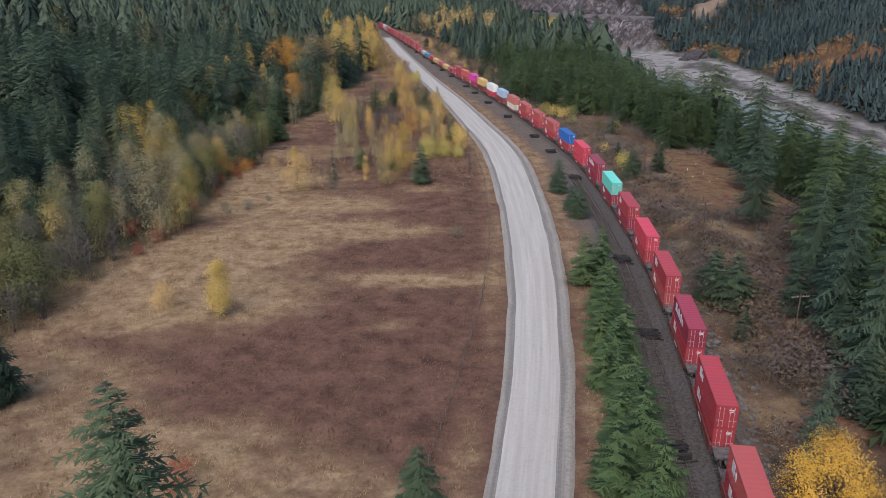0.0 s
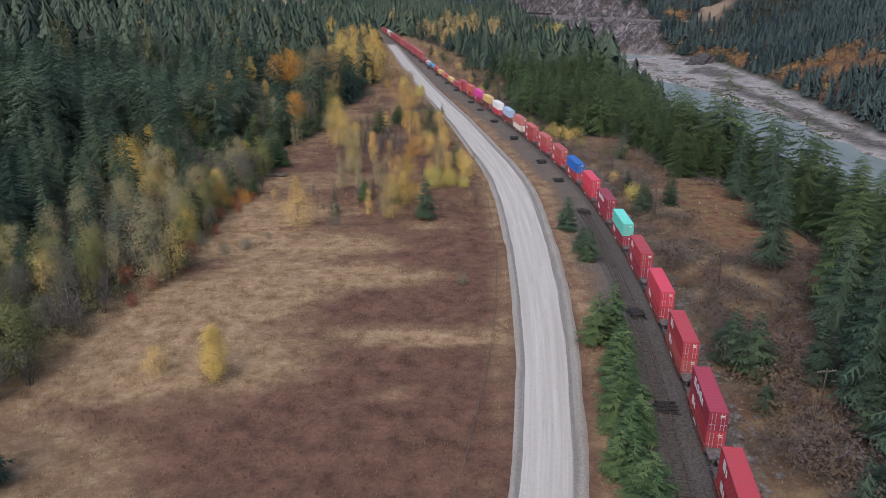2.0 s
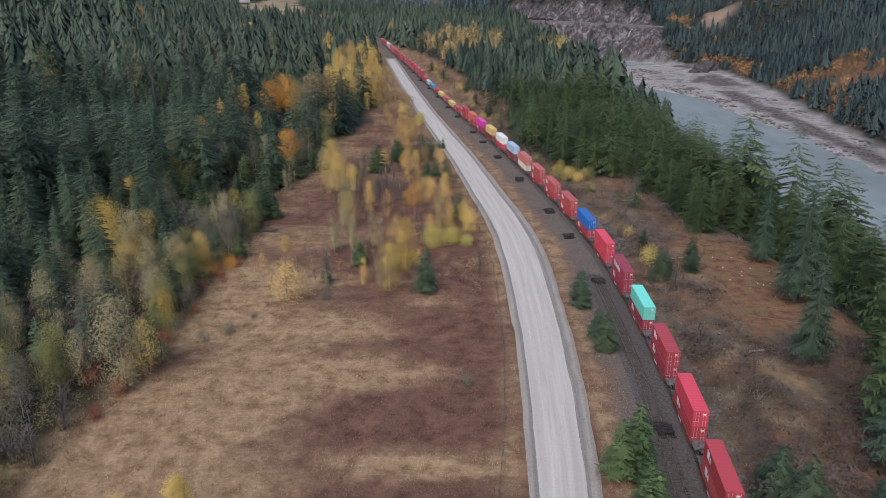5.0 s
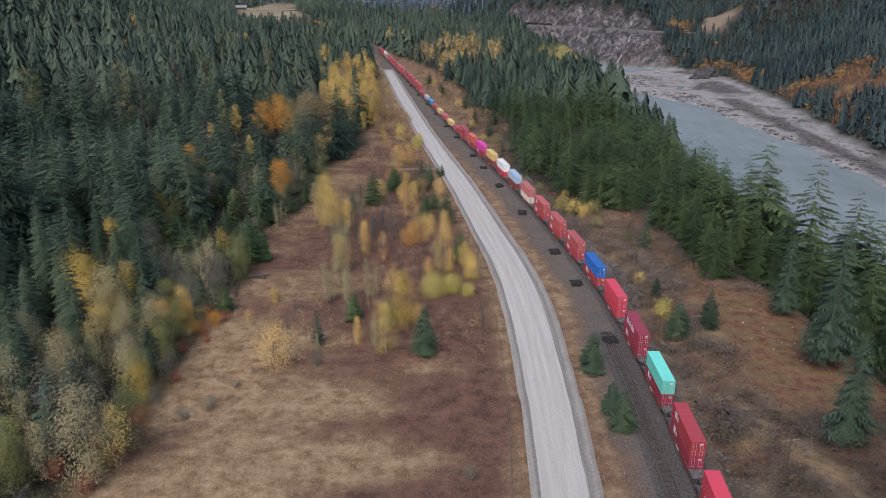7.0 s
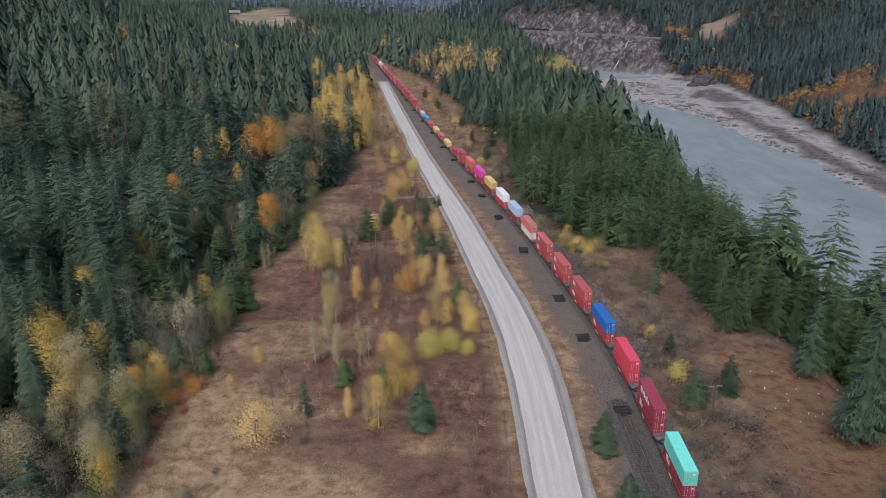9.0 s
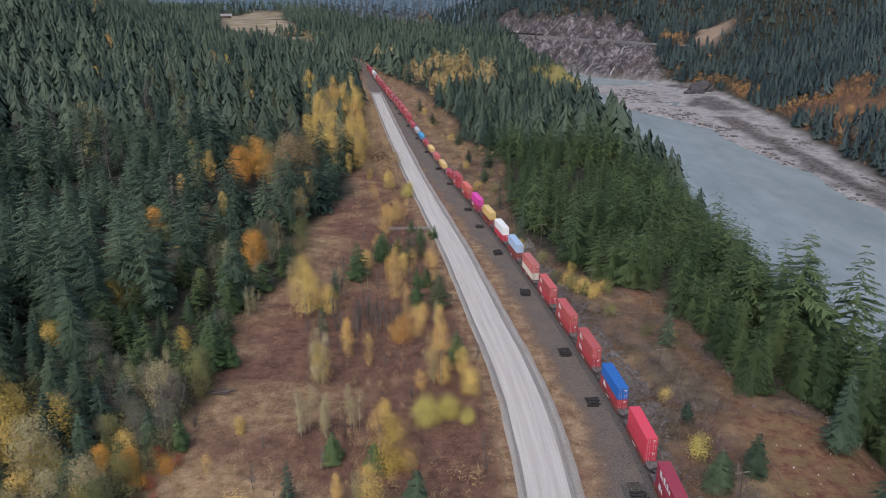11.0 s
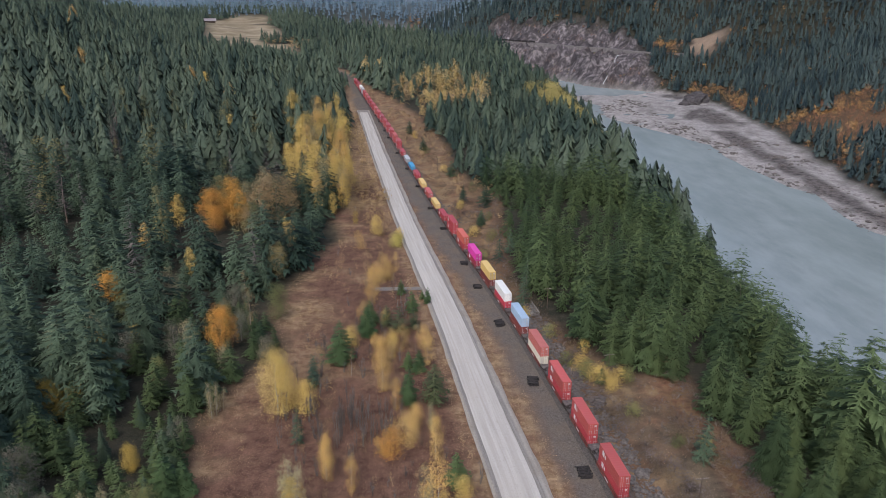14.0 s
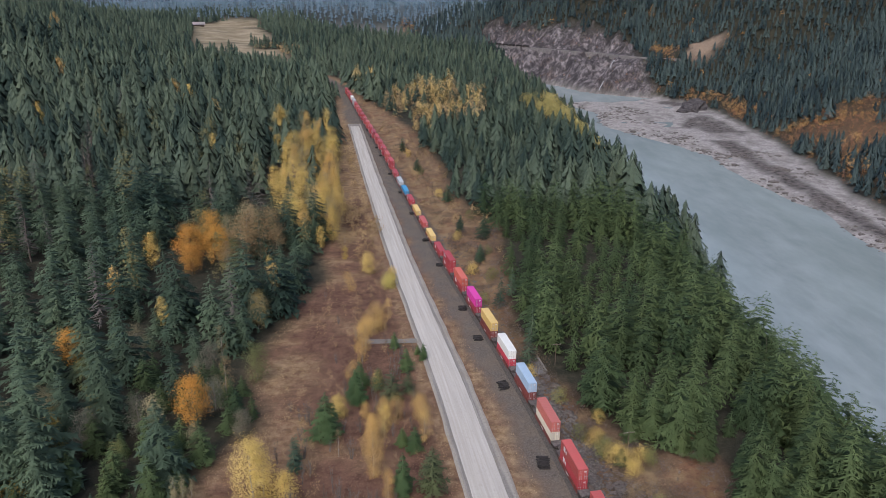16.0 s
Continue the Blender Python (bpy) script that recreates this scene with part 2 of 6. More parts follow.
def make_road():
    n = Nodes("packed_gravel_road", 0.9, spec=0.2)
    uv = n.add("ShaderNodeUVMap").outputs[0]
    long = n.noise(1.0, 5, (1.1, 0.03, 1), where=uv)
    c = n.mix(n.span(long, 0.32, 0.68), (0.36, 0.33, 0.295), (0.5, 0.47, 0.428))
    c = n.mix(n.span(n.noise(9, 5), 0.42, 0.7, 0, 0.55), c, (0.44, 0.4, 0.352))
    c = n.mix(n.span(n.noise(1.0, 2, (0.75, 0.012, 1), where=uv), 0.46, 0.62, 0.0, 0.6), c, (0.37, 0.338, 0.298))
    c = n.mix(n.span(n.noise(1.0, 6, (0.5, 0.16, 1), 0.7, where=uv), 0.62, 0.72, 0.0, 0.55), c, (0.3, 0.27, 0.24))
    c = n.mix(n.span(n.noise(0.4, 4), 0.5, 0.8, 0, 0.35), c, (0.24, 0.22, 0.2))
    n.bump(n.noise(0.5, 5), 0.4, 0.05)
    return n.done(c)


def make_shoulder():
    n = Nodes("loose_gravel_shoulder", 0.95, spec=0.15)
    uv = n.add("ShaderNodeUVMap").outputs[0]
    across = n.add("ShaderNodeSeparateXYZ")
    n.link(uv, across.inputs[0])
    wander = n.calc("MULTIPLY", n.calc("SUBTRACT", n.noise(14, 3), 0.5), 1.6)
    off = n.calc("ADD", n.calc("ABSOLUTE", across.outputs[0]), wander)
    packed = n.mix(n.span(n.noise(0.5, 6, rough=0.75), 0.3, 0.7), (0.14, 0.127, 0.114), (0.25, 0.23, 0.208))
    heaped = n.mix(n.span(n.noise(0.4, 6, rough=0.75), 0.3, 0.7), (0.2, 0.178, 0.15), (0.38, 0.345, 0.3))
    c = n.mix(n.span(off, 4.5, 5.1), packed, heaped)
    rut = n.noise(1.0, 4, (1.8, 0.03, 1), where=uv)
    c = n.mix(n.span(rut, 0.48, 0.64, 0.0, 0.55), c, (0.33, 0.302, 0.27))
    c = n.mix(n.span(n.noise(11, 4), 0.5, 0.7, 0, 0.5), c, (0.2, 0.165, 0.125))
    n.bump(n.noise(0.3, 5), 0.6, 0.08)
    return n.done(c)


def make_water():
    n = Nodes("silty_river_water", 0.25, spec=0.5)
    flow = n.noise(14, 6, (1, 0.35, 1))
    c = n.mix(n.span(flow, 0.35, 0.65), (0.2, 0.236, 0.238), (0.255, 0.292, 0.293))
    c = n.mix(n.span(n.noise(130, 3, (1, 0.4, 1)), 0.4, 0.66, 0.0, 0.6), c, (0.3, 0.35, 0.35))
    c = n.mix(n.span(n.noise(90, 3, (1, 0.3, 1)), 0.5, 0.7, 0.0, 0.5), c, (0.15, 0.185, 0.175))
    c = n.mix(n.span(n.noise(2.5, 4), 0.74, 0.8, 0, 0.7), c, (0.6, 0.65, 0.66))
    n.bump(n.noise(2.0, 6, (1, 0.5, 1)), 0.2, 0.25)
    return n.done(c)


def painted(name, colour, rough=0.5):
    n = Nodes(name, rough, spec=0.4)
    tone = n.mix(n.own(), tuple(v * 0.85 for v in colour), tuple(min(1, v * 1.12) for v in colour))
    c = n.mix(n.span(n.noise(1.6, 6), 0.5, 0.75, 0, 0.3), tone, tuple(v * 0.55 + 0.06 for v in colour))
    c = n.mix(n.span(n.noise(0.35, 5, (1, 1, 0.25)), 0.62, 0.75, 0, 0.5), c, (0.16, 0.09, 0.06))
    return n.done(c)


def plain(name, dark, light, size=1.0, rough=0.85, metal=0.0):
    n = Nodes(name, rough, metal)
    return n.done(n.mix(n.span(n.noise(size, 6), 0.3, 0.7), dark, light))


M_ROAD, M_SHOULDER, M_WATER = make_road(), make_shoulder(), make_water()
M_BALLAST = plain("dark_track_ballast", (0.034, 0.029, 0.026), (0.12, 0.104, 0.092), 0.4)
M_SLEEPER = plain("weathered_creosote_wood", (0.035, 0.03, 0.028), (0.11, 0.09, 0.078), 0.6)
M_PILE = plain("black_creosoted_wood", (0.008, 0.0075, 0.008), (0.055, 0.048, 0.046), 0.35)
M_RAIL = plain("worn_rail_steel", (0.12, 0.075, 0.05), (0.26, 0.22, 0.19), 0.8, 0.5, 0.7)
M_CAR = plain("rust_brown_car_paint", (0.12, 0.035, 0.03), (0.22, 0.07, 0.055), 1.5, 0.6)
M_CARGREY = plain("dusty_grey_car_steel", (0.06, 0.05, 0.047), (0.18, 0.155, 0.145), 0.7, 0.7)
M_WHEEL = plain("wheel_steel", (0.04, 0.03, 0.026), (0.10, 0.08, 0.07), 0.3, 0.6, 0.5)
M_WHITE = plain("white_lettering_paint", (0.6, 0.58, 0.57), (0.8, 0.79, 0.78), 0.8, 0.6)
M_ROD = plain("galvanised_rod", (0.35, 0.3, 0.3), (0.6, 0.55, 0.55), 0.4, 0.5, 0.3)
M_POST = plain("grey_weathered_post", (0.09, 0.075, 0.06), (0.24, 0.2, 0.17), 0.3)
M_POLE = plain("brown_utility_pole_wood", (0.05, 0.036, 0.028), (0.15, 0.11, 0.085), 0.4)
M_WIRE = plain("fence_wire", (0.1, 0.1, 0.1), (0.2, 0.2, 0.2), 0.5, 0.5, 0.6)
M_STONE = plain("grey_rock", (0.05, 0.043, 0.038), (0.19, 0.165, 0.15), 0.7)
M_MARKER = plain("white_marker_paint", (0.62, 0.61, 0.58), (0.82, 0.81, 0.79), 0.4)
M_BARK = plain("grey_brown_bark", (0.05, 0.04, 0.033), (0.16, 0.13, 0.11), 0.5)
M_PALEBARK = plain("pale_birch_bark", (0.17, 0.15, 0.135), (0.36, 0.33, 0.3), 0.6)
M_NEEDLE = foliage("fir_needles", (0.0307, 0.0566, 0.0413), (0.12, 0.168, 0.1), True, 0.15, 0.41, fleck=0.07, shade=0.25)
M_NEEDLEFAR = foliage("fir_woods", (0.0276, 0.0517, 0.0391), (0.11, 0.154, 0.092), False, 0.26, 0.4, fleck=0.1, shade=0.3)
M_GREEN = foliage("green_fir_needles", (0.0326, 0.0556, 0.0242), (0.105, 0.145, 0.0578), True, 0.15, 0.41, fleck=0.07, shade=0.25)
M_GREENFAR = foliage("green_fir_woods", (0.032, 0.056, 0.026), (0.104, 0.144, 0.058), False, 0.26, 0.4, fleck=0.1, shade=0.3)
# far-off firs: slightly bluer copy of M_NEEDLEFAR, with haze mixed into the colour
M_NEEDLEDISTANT = foliage("haze_tinted_far_firs", (0.03, 0.05, 0.041), (0.118, 0.152, 0.102), False, 0.42, 0.4, fleck=0.06, shade=0.3)
# slope firs: green shifted towards blue, atmospheric haze held in the colour
M_SLOPE = foliage("haze_tinted_slope_firs", (0.025, 0.042, 0.047), (0.088, 0.12, 0.112), False, 0.5, 0.36, 0.6, 0.05, shade=0.25)
M_TAUPEFAR = foliage("grey_purple_shrub_twigs", (0.085, 0.066, 0.062), (0.17, 0.138, 0.128), False, 0.05, 0.46, fleck=0.05, shade=0.2)
M_NEEDLENEAR = foliage("fir_needles_near_by", (0.034, 0.058, 0.04), (0.096, 0.138, 0.074), True, 0.12, 0.42, fleck=0.07, shade=0.25)
M_YOUNG = foliage("young_spruce_needles", (0.06, 0.102, 0.042), (0.132, 0.182, 0.07), True, 0.13, 0.38, fleck=0.07, shade=0.22)
M_PINE = foliage("olive_pine_needles", (0.062, 0.082, 0.042), (0.13, 0.152, 0.07), True, 0.16, 0.44)
M_SNAG = foliage("dead_fir_twigs", (0.1, 0.085, 0.075), (0.2, 0.175, 0.16), True, 0.2, 0.3)
M_DEAD = foliage("dead_grey_twigs", (0.085, 0.074, 0.066), (0.17, 0.15, 0.135), False, warm=0.1)
M_YELLOW = foliage("yellow_leaves", (0.46, 0.32, 0.09), (0.68, 0.5, 0.16), True, 0.09, 0.28, fleck=0.1, shade=0.12)
M_LIME = foliage("yellow_green_leaves", (0.33, 0.29, 0.075), (0.54, 0.46, 0.13), True, 0.09, 0.28, fleck=0.1, shade=0.12)
M_PALE = foliage("pale_yellow_leaves", (0.225, 0.194, 0.105), (0.375, 0.325, 0.175), True, 0.09, 0.28, fleck=0.08, shade=0.15)
M_GOLD = foliage("golden_leaves", (0.46, 0.28, 0.09), (0.68, 0.46, 0.16), True, 0.09, 0.28, fleck=0.1, shade=0.12)
M_ORANGE = foliage("orange_leaves", (0.44, 0.2, 0.04), (0.62, 0.33, 0.07), True, 0.09, 0.28, fleck=0.1, shade=0.12)
M_RUST = foliage("rust_red_leaves", (0.2, 0.098, 0.06), (0.39, 0.205, 0.112), False, 0.3, 0.36, shade=0.15)
M_AMBER = foliage("amber_leaves", (0.36, 0.19, 0.066), (0.55, 0.33, 0.13), False, 0.3, 0.36, shade=0.15)
M_YELLOWFAR = foliage("yellow_leaves_grove", (0.36, 0.25, 0.1), (0.58, 0.425, 0.175), False, 0.2, 0.36, shade=0.15)
M_PALEFAR = foliage("pale_yellow_grove", (0.25, 0.215, 0.08), (0.45, 0.38, 0.14), False, 0.2, 0.34, shade=0.15)
M_OLIVEFAR = foliage("olive_thicket_leaves", (0.1, 0.1, 0.045), (0.235, 0.208, 0.09), False, 0.1, 0.38, fleck=0.05, shade=0.12)
M_OLIVE = foliage("olive_leaves", (0.11, 0.118, 0.046), (0.25, 0.235, 0.088), True, 0.09, 0.28, fleck=0.1, shade=0.12)
# pale blue here is distance haze put into the leaf colour
M_HAZY = foliage("haze_tinted_far_woods", (0.1, 0.15, 0.19), (0.17, 0.23, 0.28), False, 1.5, 0.3, 0.9, 0.03)
M_BROWN = foliage("brown_leaves", (0.08, 0.057, 0.039), (0.2, 0.143, 0.088), False, 0.05, 0.46, fleck=0.05, shade=0.2)
M_STRAWLEAF = foliage("tan_leaves", (0.27, 0.185, 0.092), (0.46, 0.325, 0.17), False, 0.1, 0.36, fleck=0.1, shade=0.12)
M_TAUPE = foliage("last_grey_leaves", (0.116, 0.11, 0.0814), (0.22, 0.204, 0.149), True, 0.08, 0.28, fleck=0.1, shade=0.12)
M_MAPLE = foliage("bright_gold_leaves", (0.56, 0.3, 0.04), (0.76, 0.47, 0.085), True, 0.08, 0.34, fleck=0.1, shade=0.12)
M_OCHRE = foliage("ochre_leaves", (0.32, 0.225, 0.045), (0.54, 0.385, 0.09), True, 0.09, 0.28, fleck=0.1, shade=0.12)
M_RED = foliage("dark_red_leaves", (0.17, 0.045, 0.034), (0.35, 0.12, 0.066), True, 0.09, 0.36, shade=0.15)
M_SCRUB = foliage("bare_brush_twigs", (0.11, 0.088, 0.077), (0.23, 0.19, 0.16), False, warm=0.1)


def make_tuft():
    n = Nodes("dry_grass_blades", 0.9, spec=0.1)
    one = n.island()
    brown = n.mix(one, (0.11, 0.062, 0.044), (0.25, 0.148, 0.102))
    straw = n.mix(one, (0.26, 0.17, 0.09), (0.5, 0.365, 0.225))
    return n.done(n.mix(n.attr("straw"), brown, straw))


M_TUFT = make_tuft()


# ---- mesh helpers ----
def mesh_from(name, verts, faces, material, smooth=False, attrs=None, normals=None):
    """One mesh from arrays of places and of triangles or quads."""
    verts, faces = np.asarray(verts, np.float32), np.asarray(faces, np.int32)
    me = bpy.data.meshes.new(name)
    k = faces.shape[1]
    me.vertices.add(len(verts))
    me.vertices.foreach_set("co", verts.ravel())
    me.loops.add(faces.size)
    me.loops.foreach_set("vertex_index", faces.ravel())
    me.polygons.add(len(faces))
    me.polygons.foreach_set("loop_start", np.arange(0, faces.size, k, dtype=np.int32))
    me.polygons.foreach_set("use_smooth", np.full(len(faces), smooth or normals is not None))
    for key, values in (attrs or {}).items():
        a = me.attributes.new(key, "FLOAT", "POINT")
        a.data.foreach_set("value", np.asarray(values, np.float32))
    me.update(calc_edges=True)
    if normals is not None:
        me.normals_split_custom_set_from_vertices(np.asarray(normals, np.float32))
    me.materials.append(material)
    return me


def mesh_bm(name, bm, material):
    me = bpy.data.meshes.new(name)
    bm.to_mesh(me)
    bm.free()
    me.materials.append(material)
    return me


def put(name, me, parent, label="", at=None):
    ob = new(name, me)
    ob.parent = parent
    if at is not None:
        ob.matrix_basis = at
    return tagged(ob, label)


def part(name, bm, material, parent, label=""):
    return put(name, mesh_bm(name, bm, material), parent, label)


def box(bm, x0, x1, y0, y1, z0, z1, bevel=0.0):
    made = bmesh.ops.create_cube(bm, size=1.0)
    for v in made["verts"]:
        v.co = Vector((x0 + (v.co.x + 0.5) * (x1 - x0), y0 + (v.co.y + 0.5) * (y1 - y0), z0 + (v.co.z + 0.5) * (z1 - z0)))
    if bevel:
        edges = list({e for v in made["verts"] for e in v.link_edges})
        bmesh.ops.bevel(bm, geom=edges, offset=bevel, segments=1, affect="EDGES")


def rod(bm, a, b, r0, r1=None, sides=6):
    a, b = Vector(a), Vector(b)
    m = Matrix.Translation((a + b) / 2) @ (b - a).to_track_quat("Z", "Y").to_matrix().to_4x4()
    bmesh.ops.create_cone(bm, cap_ends=True, segments=sides, radius1=r0, radius2=r0 if r1 is None else r1, depth=(b - a).length, matrix=m)


def scatter(template, places, scales, turns, squash=None):
    """Copies of a template's arrays at many places, as arrays."""
    v, f = template[:2]
    n, c, s = len(places), np.cos(turns), np.sin(turns)
    sx = scales if squash is None else scales * squash
    x = (v[None, :, 0] * c[:, None] - v[None, :, 1] * s[:, None]) * sx[:, None]
    y = (v[None, :, 0] * s[:, None] + v[None, :, 1] * c[:, None]) * sx[:, None]
    z = v[None, :, 2] * scales[:, None]
    out = np.stack([x, y, z], -1) + places[:, None, :]
    faces = f[None] + (np.arange(n) * len(v))[:, None, None]
    return out.reshape(-1, 3), faces.reshape(-1, f.shape[1])


def turned(normals, turns):
    """A template's normals for each of its copies."""
    c, s = np.cos(turns)[:, None], np.sin(turns)[:, None]
    x, y = normals[None, :, 0], normals[None, :, 1]
    return np.stack([x * c - y * s, x * s + y * c, np.broadcast_to(normals[None, :, 2], (len(turns), len(normals)))], -1).reshape(-1, 3)


def gather(pieces):
    vs, fs, ns, k = [], [], [], 0
    for v, f, *more in pieces:
        vs.append(v)
        fs.append(f + k)
        ns += more
        k += len(v)
    return (np.concatenate(vs), np.concatenate(fs), *([np.concatenate(ns)] if ns else []))


def facing(v, f, n):
    """Triangles wound so that they face the way of their normals."""
    v, f, n = np.array(v), np.array(f), np.array(n)
    n = n / np.linalg.norm(n, axis=1)[:, None]
    face = np.cross(v[f[:, 1]] - v[f[:, 0]], v[f[:, 2]] - v[f[:, 0]])
    back = (face * n[f].mean(1)).sum(1) < 0
    f[back] = f[back][:, ::-1]
    return v, f, n


# ---- ground ----
def stretch_axis(stops):
    out = []
    for (a, b, d) in stops:
        out.append(np.arange(a, b, d))
    return np.concatenate(out + [[stops[-1][1]]])


gx = stretch_axis([(-3200, -1200, 80), (-1200, -400, 26), (-400, -120, 14), (-120, 112, 2.2), (112, 470, 7.5), (470, 1000, 16), (1000, 3200, 80)])
gy = stretch_axis([(-300, 40, 12), (40, 270, 2.2), (270, 600, 5), (600, 1360, 15), (1360, 1900, 7.5), (1900, 4800, 75)])
GX, GY = np.meshgrid(gx, gy)
px, py = GX.ravel(), GY.ravel()
pz = height(px, py)


def straw_at(x, y):
    m = ramp(fbm(x, y * 1.8, 26, 5, 51) - 0.007 * (x + 22), 0.5, 0.72) * 0.85
    for cx, cy, rx, ry, k in ((-19, 155, 15, 5, 2.4), (-24, 174, 12, 6, 1.6), (-5, 126, 13, 3.2, 2.2), (-36, 140, 10, 22, 0.6), (-8, 106, 5, 3, 1.2), (-45, 125, 12, 14, 0.7), (-22, 70, 20, 10, 0.5), (-48, 190, 8, 20, 0.7), (-4, 187, 7, 4, 0.9), (-40, 165, 15, 48, 0.75)):
        m = m + k * np.exp(-((x - cx) / rx) ** 2 - ((y - cy) / ry) ** 2) * (0.4 + 1.2 * fbm(x, y, 4, 3, 57))
    for cx, cy, rx, ry, k in ((-8, 141, 15, 6, 1.2), (-4, 92, 15, 18, 1.0), (0, 165, 12, 10, 0.7), (-20, 98, 8, 8, 0.5), (-38, 278, 22, 48, 0.4)):
        m = m - k * np.exp(-((x - cx) / rx) ** 2 - ((y - cy) / ry) ** 2)
    near_road = np.exp(-((x - road_x(y) + 7.2) / 2.2) ** 2) * 0.95
    return np.clip(m + near_road * fbm(x, y, 6, 3, 58) * 1.4, 0, 1)


def masks(x, y, z):
    rag = (fbm(x, y, 14, 4, 61) - 0.5) * 10
    dt, dr = x - track_x(y), x - road_x(y)
    woods = np.maximum(ramp(left_edge(y) - x + rag, -3, 6), ramp(x - right_edge(y) + rag, -3, 6))
    woods = np.maximum(woods, ramp(y, 1050, 1200))
    scrub = ramp(dt, 1.5, 4) * (1 - woods) * (y < 1250)
    patch = (fbm(x, y, 9, 4, 63) - 0.5) * 9
    weeds = ramp(dr, 5.5, 7.5) * (1 - ramp(dt + patch, -13, -7.5)) * (0.6 + 0.7 * fbm(x, y, 6, 3, 64))
    gravel = ramp(dt + patch * 0.8, -13, -7.5) * (1 - ramp(dt + rag * 0.12, 3.0, 5.5)) * ramp(-left_edge(y) + x, 0, 4) * (y < 1200)
    gravel = np.maximum(gravel, ramp(y, 725, 760) * (1 - ramp(y, 820, 870)) * ramp(dt, -16, -12) * (1 - ramp(dt, 3, 5)))
    nb, fb = near_bank(y), far_bank(y)
    bar = ramp(x, nb - 6, nb) * (1 - ramp(x - fb + rag, -6, 10)) * (y < 2000)
    cliff = ramp(y, 1360, 1430) * (1 - ramp(y, 1850, 1950)) * (x > fb) * (1 - ramp(z + rag * 5 + 0.2 * np.maximum(0, x - 330), 8, 44)) * (1 - ramp(x + rag * 3, 375, 415)) * ramp(x + rag * 2, 120, 175)
    scar = np.exp(-((x - 497) / 38) ** 2 - ((y - 1490) / 50) ** 2) * 1.7 * (x > fb)
    scar = scar * (0.35 + 0.9 * ramp(fbm(x, y, 26, 4, 66), 0.38, 0.6))
    rock = np.clip(np.maximum(cliff, scar - 0.3), 0, 1)
    q = x + 0.27 * (y - 1200)
    meadow = ramp(q, -320, -290) * (1 - ramp(q, -190, -150)) * ramp(y, 1230, 1270) * (1 - ramp(y, 1900, 2000))
    meadow = meadow * ramp(fbm(x, y, 120, 3, 71), 0.3, 0.42)
    yard = ramp(x, 62, 66) * (1 - ramp(x, 88, 94)) * ramp(y, 166, 172) * (1 - ramp(y, 222, 236))
    lane = np.exp(-((x - np.interp(y, [205, 228, 250, 270, 287, 311, 335], [70, 71, 66, 65, 63, 65, 60])) / 3.3) ** 2) * (y > 205) * (y < 335)
    earth = np.clip(np.maximum(yard * (0.55 + 0.9 * fbm(x, y, 9, 3, 68)), np.maximum(lane, 0.75 * np.exp(-((x - 505) / 70) ** 2 - ((y - 900) / 165) ** 2) * (0.3 + fbm(x, y, 40, 3, 69)) * (x > fb + 15))), 0, 1)
    spots = np.exp(-((x - 392) / 40) ** 2 - ((y - 1140) / 95) ** 2) + 0.9 * np.exp(-((x - 360 - 0.04 * (y - 800)) / 16) ** 2) * (y < 1050) + np.exp(-((x - 405) / 25) ** 2 - ((y - 1340) / 35) ** 2)
    boulder = np.clip(ramp(spots * (0.45 + 1.1 * fbm(x, y, 22, 4, 77)), 0.35, 0.75) + 0.5 * ramp(fbm(x, y, 14, 4, 78), 0.6, 0.7), 0, 1)
    # "far" is how much painted haze the ground takes with distance
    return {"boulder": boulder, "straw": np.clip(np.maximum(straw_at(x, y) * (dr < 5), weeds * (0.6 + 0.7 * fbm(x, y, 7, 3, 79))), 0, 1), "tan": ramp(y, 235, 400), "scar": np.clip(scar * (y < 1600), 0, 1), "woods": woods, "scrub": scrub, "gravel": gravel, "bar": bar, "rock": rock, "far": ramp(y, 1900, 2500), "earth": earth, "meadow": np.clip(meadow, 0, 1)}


ny_, nx_ = GX.shape
idx = np.arange(nx_ * ny_).reshape(ny_, nx_)
quads = np.stack([idx[:-1, :-1], idx[:-1, 1:], idx[1:, 1:], idx[1:, :-1]], -1).reshape(-1, 4)
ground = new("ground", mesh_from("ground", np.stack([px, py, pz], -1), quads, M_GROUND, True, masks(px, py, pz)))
tagged(ground, "valley floor with dry brown meadow, scrub, gravel and forested slopes", "ground", kind="structure")

wy = np.arange(-300, 1990, 20.0)
wv = np.concatenate([np.stack([near_bank(wy) - 25, wy, wy * 0 - 70], -1), np.stack([far_bank(wy) + 8, wy, wy * 0 - 70], -1)])
k = len(wy)
wf_ = np.stack([np.arange(k - 1), np.arange(k - 1) + k, np.arange(k - 1) + k + 1, np.arange(k - 1) + 1], -1)
tagged(new("water", mesh_from("water", wv, wf_, M_WATER)), "broad silty grey-green river with faint ripples", "river", kind="structure")


